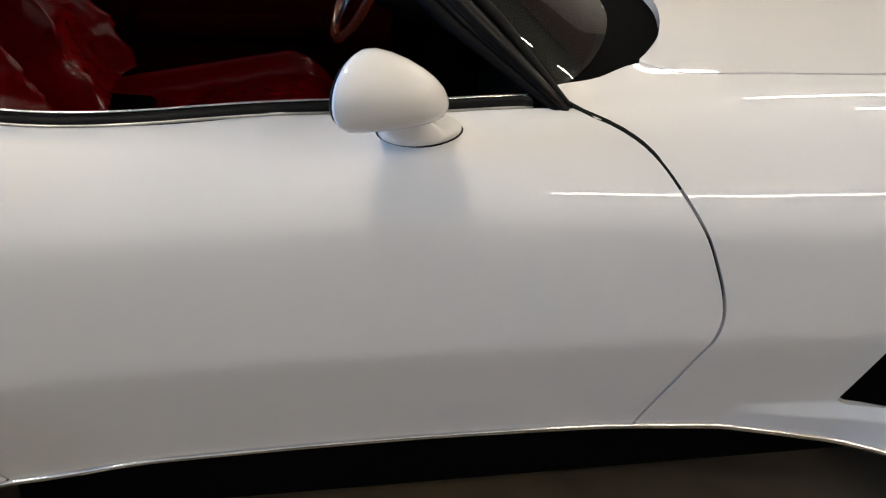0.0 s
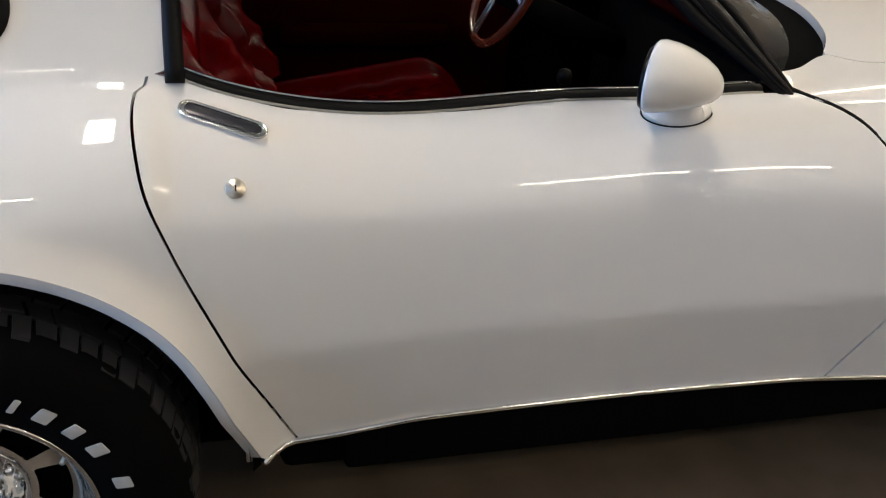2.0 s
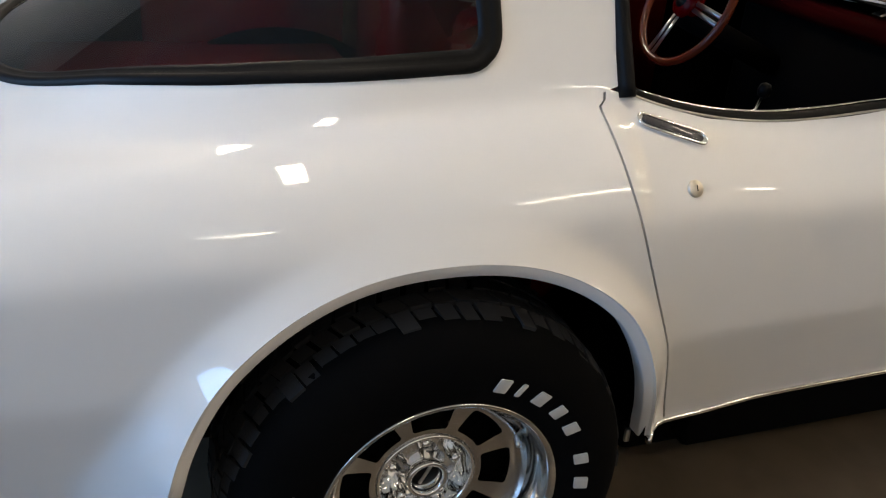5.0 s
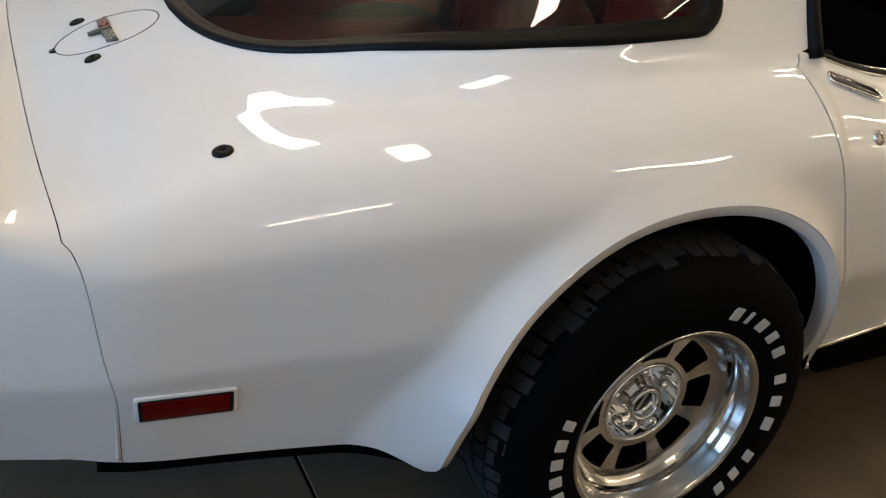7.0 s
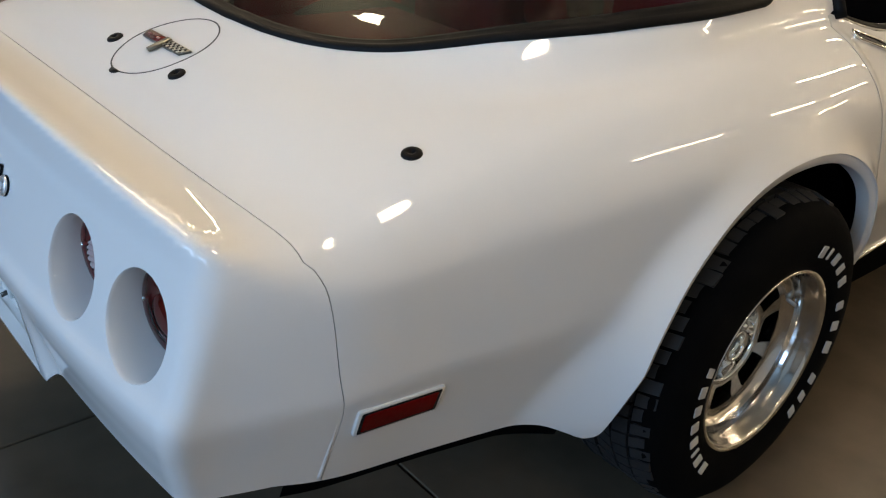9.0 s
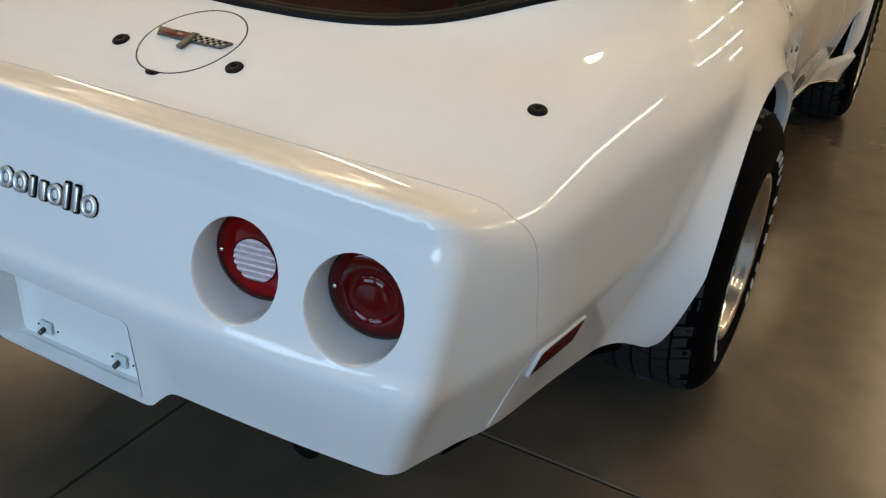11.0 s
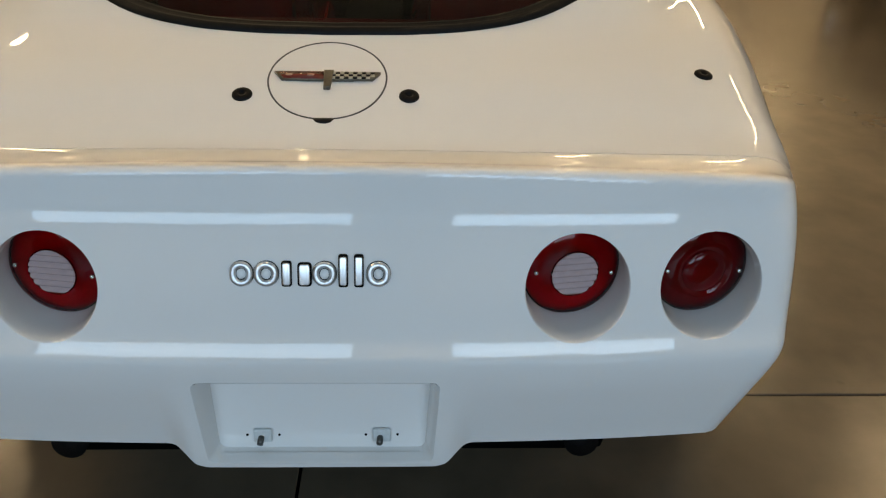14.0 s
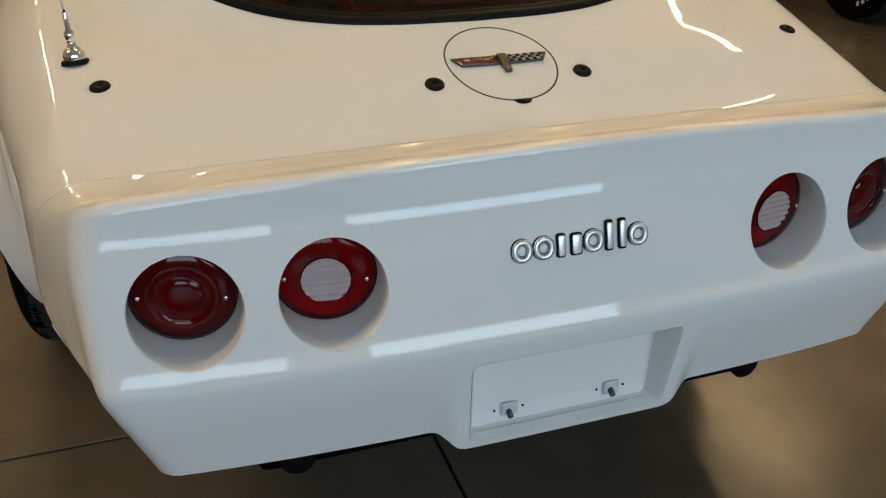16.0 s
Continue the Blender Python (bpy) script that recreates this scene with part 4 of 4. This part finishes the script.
# ---- rear lamps, in round wells ----
for s in (1, -1):
    for k, (ly, lz) in enumerate(LAMPS):
        y = s * -ly
        deep = (-1.046, -1.035)[k]
        m = Matrix.Translation((deep, y, lz)) @ Matrix.Rotation(radians(9.5) * s, 4, "Z")
        edge = [tail_at(y + WELL_Y * math.cos(a), lz + WELL_Z * math.sin(a)) for a in np.linspace(0, 2 * math.pi, 64, endpoint=False)]
        bm = bmesh.new()
        rows = [[bm.verts.new(q) for q in edge]]
        for inward, shrink in ((0.0015, 0.988), (0.005, 0.975), (0.03, 0.965)):
            rows.append([bm.verts.new((q.x + inward, y + (q.y - y) * shrink, lz + (q.z - lz) * shrink)) for q in edge])
        rows.append([bm.verts.new((deep + 0.16 * abs(q.y - y) * (1 if abs(q.y) > abs(y) else -1), y + (q.y - y) * 0.955, lz + (q.z - lz) * 0.955)) for q in edge])
        for r0, r1 in zip(rows, rows[1:]):
            for i in range(64):
                bm.faces.new((r0[i], r0[(i + 1) % 64], r1[(i + 1) % 64], r1[i]))
        part("lamp_well", bm, PAINT, bumper)
        prof = [(0.0705, 0.006), (0.0700, -0.002), (0.0675, -0.0065), (0.060, -0.0105), (0.048, -0.0135), (0.0340, -0.0148)]
        if k == 1:
            prof += [(0.0330, -0.0118), (0.0312, -0.0152), (0.020, -0.0172), (0.0, -0.018)]
        lamp = part("tail_lamp", moved(spun(prof, 64, "x"), m), DEEP_LENS if k else RED_LENS, bumper, "round red tail lamp lens" if k else "round red tail lamp with a clear centre")
        bowl = [(0.0695, 0.003)]
        for i in range(1, 29):
            r = 0.0695 * (1 - i / 28)
            bowl.append((r, 0.030 - 0.027 * (r / 0.0695) ** 2 + (0.0012 if i % 2 else 0.0)))
        part("lamp_reflector", moved(spun(bowl, 48, "x"), m), REFLECTOR, lamp, "ringed reflector behind the red lens")
        if k == 0:
            bm = bmesh.new()
            rows = []
            for i in range(57):
                zq = -0.0335 + 0.0670 * i / 56
                w = math.sqrt(max(0.0336**2 - zq**2, 0))
                bulge = abs(math.sin(math.pi * i / 8))
                rows.append([bm.verts.new((-0.0140 - 0.0030 * bulge, t * w, zq)) for t in (-1, 1)])
            for r0, r1 in zip(rows, rows[1:]):
                bm.faces.new((r0[0], r0[1], r1[1], r1[0]))
            part("reversing_lens", moved(bm, m), CLEAR_LENS, lamp, "clear ribbed reversing lens", smooth=False)
            part("lens_rim", moved(tube([(-0.0146, 0.0345 * math.cos(a), 0.0345 * math.sin(a)) for a in np.linspace(0, 2 * math.pi, 48, endpoint=False)], 0.0012, closed=True, sides=6), m), RED_LENS, lamp)
        for t in (-1, 1):
            bm = spun([(0.0, -0.0135), (0.0026, -0.0132), (0.0034, -0.011), (0.0034, -0.004)], 10, "x")
            part("lamp_screw", moved(bm, m @ Matrix.Translation((0, t * 0.0555, 0.004 * t))), CHROME, lamp)

# ---- number plate recess, with bare fixings ----
bm = bmesh.new()
outline = []
for u, v, _ in rounded(0.332, 2 * PLATE_H, 0.012, 6):
    z = PLATE_Z + v
    outline.append((u / 0.166 * (0.166 + 0.05 * (z - 0.317)), z))
rows = []
for wide, shrink, deep in ((1.0, 1.0, -0.0012), (0.990, 0.993, 0.0012), (0.975, 0.987, 0.005), (0.958, 0.980, 0.014), (0.944, 0.975, 0.026), (0.934, 0.972, None)):
    row = []
    for y, z in outline:
        front = tail_at(y, z).x
        row.append(bm.verts.new((-1.077 if deep is None else min(front + deep, -1.0775), y * wide, PLATE_Z + (z - PLATE_Z) * shrink)))
    rows.append(row)
for r0, r1 in zip(rows, rows[1:]):
    for k in range(len(outline)):
        n = (k + 1) % len(outline)
        bm.faces.new((r0[k], r0[n], r1[n], r1[k]))
back = [bm.verts.new(v.co) for v in rows[-1]]
bm.faces.new(back)
part("plate_recess", bm, PAINT, bumper, "white recess for the number plate, empty")
TARNISHED = material("tarnished_screw", (0.10, 0.10, 0.095), 0.4, 0.7, vary=0.3, grain=300)
CLEAR_PLASTIC = material("milky_plastic", (0.62, 0.66, 0.66), 0.3, vary=0.15, grain=200)
for y in (0.089, -0.089):
    nut = part("plate_fixing", box(-1.0845, -1.0785, y - 0.0135, y + 0.0135, 0.334, 0.357, 0.002), CLEAR_PLASTIC, bumper, "milky plastic plate clip with a steel screw")
    part("plate_screw", tube([(-1.080, y + 0.002, 0.344), (-1.095, y + 0.003, 0.339)], 0.0048, sides=12), TARNISHED, nut)
    for d in (-0.024, 0.024):
        part("rivet_hole", moved(spun([(0.0, -1.0788), (0.0018, -1.0788), (0.002, -1.077)], 8, "x"), Matrix.Translation((0, y + d, 0.343))), DARK, nut)

# ---- maker's badge across the tail: plain chrome shapes, one for each character ----
BADGE_SILVER = material("brushed_badge_silver", (0.80, 0.81, 0.82), 0.38, 1.0, vary=0.08, grain=240)
PIECES = [(0.0945, 0.030, 0.0335, 1), (0.0615, 0.032, 0.0335, 1), (0.0345, 0.013, 0.0335, 0), (0.0105, 0.018, 0.0315, 0), (-0.0160, 0.031, 0.0335, 1), (-0.0410, 0.012, 0.0430, 0), (-0.0620, 0.012, 0.0430, 0), (-0.0880, 0.031, 0.0335, 1)]
for y, wide, tall, ring in PIECES:
    p = tail_at(y, 0.634)
    m = lay(p + facing(p) * 0.001 + Vector((0, 0, (tall - 0.0335) / 2)), (0, -1, 0))
    loop = rounded(wide, tall, min(wide, tall) * (0.48 if ring else 0.25), 7)
    b = part("badge_piece", moved(slab([(x * 1.05, v * 1.05, 0) for x, v, _ in loop], -0.001, 0.0024), m), GLOSS_BLACK, bumper, "black backing of a raised silver badge piece")
    if ring:
        inset = [(x * 0.74, v * 0.76, 0) for x, v, _ in loop]
        part("badge_face", moved(tube([(x, v, 0.0036) for x, v, _ in inset], 0.0046, closed=True, sides=8, flat=0.75), m), BADGE_SILVER, b)
        part("badge_core", moved(slab([(x * 0.40, v * 0.42, 0) for x, v, _ in loop], 0.0, 0.0028), m), PAINT, b)
    else:
        part("badge_face", moved(slab([(x * 0.80, v * 0.90, 0) for x, v, _ in loop], 0.002, 0.0062, 0.0012), m), BADGE_SILVER, b)

# ---- deck: fuel lid, badge, grommets, aerial ----
def deck_ring(cx, cy, r, n=72, ex=1.03):
    return [top_at(cx + ex * r * math.cos(a), cy + r * math.sin(a)) for a in np.linspace(0, 2 * math.pi, n, endpoint=False)]


GREY_LINE = material("dark_grey_gap", (0.05, 0.05, 0.05), 0.5, vary=0.2)
lid = part("fuel_lid_gap", tube([p - facing(p) * 0.0008 for p in deck_ring(*FUEL)], 0.0019, closed=True, sides=6), GREY_LINE, car, "round fuel lid with a dark gap")
q = top_at(FUEL[0] - 0.0965, 0.0)
m = lay(q, (1, 0, 0))
part("lid_notch", moved(slab([(0.003, 0.017, 0), (-0.006, 0.011, 0), (-0.009, 0.004, 0), (-0.009, -0.004, 0), (-0.006, -0.011, 0), (0.003, -0.017, 0)], -0.004, 0.0012), m), GLOSS_BLACK, lid, "black finger notch")
AGED = material("aged_dark_metal", (0.16, 0.15, 0.125), 0.32, 0.9, vary=0.3, grain=200)
DARK_RED = material("dark_red_enamel", (0.17, 0.020, 0.014), 0.25, coat=0.8, vary=0.3, grain=80)
p = top_at(-0.783, 0.0)
m = lay(p + facing(p) * 0.001, (0, -1, 0))
plate = part("lid_badge", moved(slab([(-0.084, 0.0125, 0), (-0.071, -0.0085, 0), (-0.044, -0.0085, 0), (-0.038, -0.0095, 0), (0.040, -0.0095, 0), (0.042, -0.008, 0), (0.071, -0.008, 0), (0.083, 0.0100, 0), (0.083, 0.0125, 0)], 0, 0.004, 0.0008), m), AGED, lid, "crossed metal badge, half dark red and half chequered")
part("badge_red_field", moved(slab([(-0.0785, 0.0105, 0), (-0.068, -0.0065, 0), (-0.043, -0.0065, 0), (-0.041, -0.008, 0), (-0.006, -0.008, 0), (-0.004, 0.0112, 0)], 0.003, 0.0048), m), DARK_RED, plate)
for i in range(10):
    for j in range(3):
        x0, y0 = 0.006 + 0.0068 * i, -0.0072 + 0.006 * j
        if x0 < 0.066 + 0.003 * j:
            part("badge_check", moved(box(x0, x0 + 0.0064, y0, y0 + 0.0056, 0.003, 0.0047), m), GLOSS_BLACK if (i + j) % 2 else STEEL, plate)
for x0 in (-0.060, -0.026):
    part("badge_mark", moved(slab(rounded(0.011, 0.005, 0.002, 3), 0.004, 0.0052), m @ Matrix.Translation((x0, 0.002, 0))), material("worn_pink_enamel", (0.34, 0.16, 0.13), 0.35, vary=0.3, grain=200), plate)
part("badge_stem", moved(slab([(0.010, 0.0125, 0), (-0.006, 0.0125, 0), (-0.004, -0.033, 0), (0.006, -0.033, 0)], 0.001, 0.0075, 0.0012), m), AGED, plate)

for x, y in ((-0.822, 0.128), (-0.822, -0.128), (-0.708, 0.620), (-0.708, -0.620)):
    p = top_at(x, y)
    m = lay(p, (0, 1, 0))
    g = part("rubber_grommet", moved(spun([(0.0, 0.0015), (0.0045, 0.0015), (0.005, 0.004), (0.0085, 0.005), (0.0125, 0.0045), (0.0152, 0.0025), (0.0160, -0.001)], 28, "z"), m), BLACK, car, "black rubber grommet on the deck")

p = top_at(-0.617, 0.653)
m = lay(p, (1, 0, 0), Vector((0.12, 0.05, 1)).normalized())
aerial = part("aerial_base", moved(spun([(0.022, -0.004), (0.0215, 0.001), (0.017, 0.004), (0.0, 0.004)], 32, "z"), m), BLACK, car, "black rubber aerial foot")
part("aerial_ball", moved(spun([(0.0165, 0.003), (0.0175, 0.009), (0.0150, 0.017), (0.009, 0.022), (0.0, 0.023)], 28, "z"), m), CHROME, aerial, "chrome aerial cone")
part("aerial_neck", moved(spun([(0.008, 0.020), (0.0075, 0.026), (0.0065, 0.027), (0.0065, 0.033), (0.0078, 0.034), (0.0078, 0.046), (0.004, 0.049), (0.0035, 0.075)], 20, "z"), m), CHROME, aerial)
part("aerial_mast", moved(tube([(0, 0, 0.05), (0, 0, 0.45), (0, 0, 0.85)], [0.0027, 0.0022, 0.0014], sides=8), m), CHROME, aerial, "thin chrome aerial mast")

# ---- the bumper cover's turned edge, low on its seam ----
for s in (1, -1):
    edge = [(float(seam(z)) - 0.004, s * (side_at(float(seam(z)) - 0.004, z).y + 0.0012), z) for z in np.linspace(0.340, 0.50, 18)]
    part("cover_edge", tube(edge, [0.0042 - 0.0034 * k / 17 for k in range(18)], sides=8), PAINT, bumper)

# ---- side marker lamps ----
MARKER = material("dark_red_marker", (0.13, 0.0005, 0.001), 0.10, coat=0.0, spec=0.12, vary=0.3, grain=120)
for s in (1, -1):
    flip = Matrix.Diagonal((1, s, 1, 1))
    a, b = side_at(-0.855, 0.464), side_at(-0.728, 0.465)
    c = side_at(-0.792, 0.4645)
    n = facing(c)
    m = flip @ lay((a + b + c) / 3 + n * 0.001, b - a, n)
    mk = part("side_marker", moved(slab(rounded(0.142, 0.060, 0.006, 4), -0.012, 0.0030, 0.002), m), PAINT, car, "white frame with a dark red marker lens")
    part("marker_gasket", moved(slab(rounded(0.131, 0.050, 0.003, 3), 0.0, 0.0036), m), BLACK, mk)
    part("marker_lens", moved(slab(rounded(0.121, 0.041, 0.003, 3), 0.0, 0.0050, 0.0016), m), MARKER, mk, "dark red ribbed lens")
    # A dark box fills the vent opening in place of its inner shade.
    part("vent_recess", box(1.80, 2.04, min(s * -0.765, s * -0.70), max(s * -0.765, s * -0.70), 0.37, 0.58, 0.01), DARK, fenders[s < 0], "dark box for the shade inside the side vent")

# ---- cabin ----
def cushion_grid(nu, nv, at):
    bm = bmesh.new()
    g = [[bm.verts.new(at(i / nu, j / nv)) for j in range(nv + 1)] for i in range(nu + 1)]
    for i in range(nu):
        for j in range(nv):
            bm.faces.new((g[i][j], g[i + 1][j], g[i + 1][j + 1], g[i][j + 1]))
    return bm


def seat(y0):
    base = new("seat")
    base.parent = car
    base.location = (0, y0, 0)

    def roll(v, side=0.23, puff=0.055):
        """Cross shape: bolsters at both sides, a dished middle."""
        t = 2 * v - 1
        y = side * math.sin(t * math.pi / 2) ** 1 if abs(t) < 1 else side * t
        up = puff * math.exp(-(((abs(t) - 0.74) / 0.17) ** 2)) - 0.10 * max(0, (abs(t) - 0.86) / 0.14) ** 2
        return y, up

    def bottom(u, v):
        y, up = roll(v)
        front = max(0.0, (u - 0.70) / 0.30)
        ribs = 0.003 * math.sin(u * 34) * (abs(2 * v - 1) < 0.55)
        return (0.48 + 0.68 * u - 0.03 * front**2, y, 0.436 + 0.12 * min(u, 0.7) + up * (1 - 0.5 * front) + ribs - 0.15 * front**2)

    def back(u, v):
        y, up = roll(v, 0.23 - 0.035 * u**2, 0.06)
        top = max(0.0, (u - 0.88) / 0.12)
        slant = u * 5.2 + 2.2 * abs(2 * v - 1)
        fold = 1 - abs(noise.noise(Vector((slant * 1.3, v * 4.5, y0 * 5)))) * 2
        crumple = 0.020 * max(fold, 0) ** 3 + 0.012 * noise.noise(Vector((u * 7, v * 9, y0 * 5))) + 0.005 * noise.noise(Vector((u * 19, v * 15, y0 * 5)))
        return (0.50 - 0.27 * u + up * 0.9 + crumple - 0.10 * top**2, y, 0.50 + 0.54 * u + up * 0.4 - 0.03 * top**2)

    part("cushion", cushion_grid(30, 40, bottom), RED_VINYL, base, "red vinyl seat cushion")
    part("backrest", cushion_grid(72, 64, back), RED_VINYL, base, "creased red vinyl backrest")
    part("seat_pan", box(0.40, 0.98, -0.215, 0.215, 0.28, 0.46, 0.03), SHADE_BLACK_VINYL, base)
    part("seat_shell", box(0.20, 0.36, -0.18, 0.18, 0.45, 0.96, 0.05, 3), RED_VINYL, base)
    return base


seat(-0.36)
seat(0.36)
part("cabin_floor", box(0.20, 1.60, -0.66, 0.66, 0.25, 0.285, 0.01), SHADE_BLACK_VINYL, car, "black cabin floor")
part("rear_bulkhead", box(0.06, 0.14, -0.60, 0.60, 0.28, 0.70, 0.02), LIT_RED_CARPET, car, "red carpeted bulkhead behind the seats")
part("luggage_floor", box(-0.62, 0.10, -0.56, 0.56, 0.66, 0.70, 0.02), LIT_RED_CARPET, car, "red carpeted luggage floor")
for s in (1, -1):
    part("luggage_side", box(-0.35, 0.28, s * 0.545 - 0.02, s * 0.545 + 0.02, 0.60, 0.88, 0.015), RED_VINYL, car, "red side trim of the luggage space")
    part("belt_tower", box(0.16, 0.265, s * 0.55 - 0.03, s * 0.55 + 0.03, 0.45, 1.12, 0.02), SHADED_RED, car, "red inner pillar trim")
    # Shade in the colour: dark red far card, near-black near card.
    part("door_card", box(0.34, 1.25, s * 0.645 - 0.022, s * 0.645 + 0.022, 0.36, 0.845, 0.02), SHADED_RED if s > 0 else SHADE_BLACK_VINYL, doors[s > 0], "vinyl door card, colour darkened for the cabin's shade")
for s in (1, -1):
    part("door_jamb", box(0.276, 0.332, s * 0.622 - 0.022, s * 0.622 + 0.022, 0.76, 0.905, 0.004), PAINT, car)
part("armrest", box(0.55, 1.05, 0.57, 0.63, 0.60, 0.66, 0.02), SHADED_RED, doors[True], "red armrest")
# The dash top's shade is in its darker red.
part("dash_pad", box(1.47, 1.60, -0.57, 0.57, 0.812, 0.866, 0.022, 4), SHADED_RED, car, "red padded dashboard top")
part("dashboard", box(1.49, 1.61, -0.57, 0.57, 0.40, 0.818, 0.02), SHADE_BLACK_VINYL, car, "black lower dashboard")
part("centre_console", box(0.30, 1.48, -0.10, 0.10, 0.28, 0.53, 0.03, 3), SHADE_BLACK_VINYL, car, "black centre console")
lever = part("gear_lever", tube([(1.13, 0.02, 0.52), (1.19, 0.03, 0.665)], 0.005), CHROME, car, "chrome gear lever")
part("gear_knob", moved(spun([(0.0, 0.03), (0.014, 0.024), (0.019, 0.01), (0.016, -0.006), (0.007, -0.012)], 20, "z"), Matrix.Translation((1.194, 0.03, 0.678))), BLACK, lever)
part("seat_buckle", box(0.60, 0.66, -0.125, -0.105, 0.47, 0.55, 0.006), BLACK, car, "black seat-belt buckle")
part("headlining", box(0.30, 0.82, -0.46, 0.46, 1.135, 1.15, 0.005), SHADE_BLACK_VINYL, car)

steer = new("steering_wheel")
steer.parent = car
steer.location = (1.140, 0.365, 0.843)
steer.rotation_euler = Euler((0, math.radians(-66), 0))
RIM_R = 0.180
part("wheel_rim", tube([(RIM_R * math.cos(a), RIM_R * math.sin(a), 0) for a in np.linspace(0, 2 * math.pi, 64, endpoint=False)], 0.0125, closed=True, sides=12), WOOD_RIM, steer, "red-brown glossy rim")
part("horn_pad", spun([(0.0, 0.028), (0.03, 0.027), (0.045, 0.018), (0.05, 0.0), (0.045, -0.02), (0.0, -0.03)], 36, "z"), RED_VINYL, steer, "red padded hub")
part("horn_badge", spun([(0.0, 0.033), (0.018, 0.031), (0.024, 0.027)], 28, "z"), GLOSS_BLACK, steer, "black and chrome round badge")
BRUSHED = material("brushed_spoke", (0.7, 0.7, 0.7), 0.28, 1.0, vary=0.1, grain=150)
for a in (62, 165, 264):
    c, s_ = math.cos(math.radians(a)), math.sin(math.radians(a))
    spoke = bmesh.new()
    for off in (-0.0095, 0.0095):
        p0, p1 = Vector((0.045 * c - off * s_, 0.045 * s_ + off * c, 0.006)), Vector((0.174 * c - off * s_ * 1.3, 0.174 * s_ + off * c * 1.3, 0.002))
        tube([p0, p1], 0.0072, sides=8, bm=spoke, flat=0.45)
    part("spoke", spoke, BRUSHED, steer, "brushed metal spoke")
part("steering_column", tube([(1.12, 0.365, 0.815), (1.48, 0.365, 0.66)], 0.036, sides=20), SHADE_BLACK_VINYL, car)

# ---- a black car parked beyond ----
BLACK_PAINT = material("black_car_paint", (0.006, 0.006, 0.007), 0.3, coat=1.0, vary=0.1, grain=300)
other = thing("car", "black coupe parked beside on the same concrete floor", "car")
for ob in list(car.children):
    if ob.name.split(".")[0] in ("rear_body", "bumper_cover", "door", "front_fender", "hood", "roof_panel", "rear_glass", "windscreen", "inner_structure", "underbody"):
        twin = ob.copy()
        scene.collection.objects.link(twin)
        twin.parent = other
        if ob.name.split(".")[0] in ("rear_body", "bumper_cover", "door", "front_fender", "hood", "roof_panel"):
            twin.material_slots[0].link = "OBJECT"
            twin.material_slots[0].material = BLACK_PAINT
            tagged(twin, "glossy black body panel")
for x in (0.0, AXLE):
    for y in (-0.752, 0.752):
        w = copy_part(near_rear, (x, y, 0.3318), (0, 0.3, math.pi if y > 0 else 0))
        w.parent = other
other.location = (2.1, -4.25, 0)
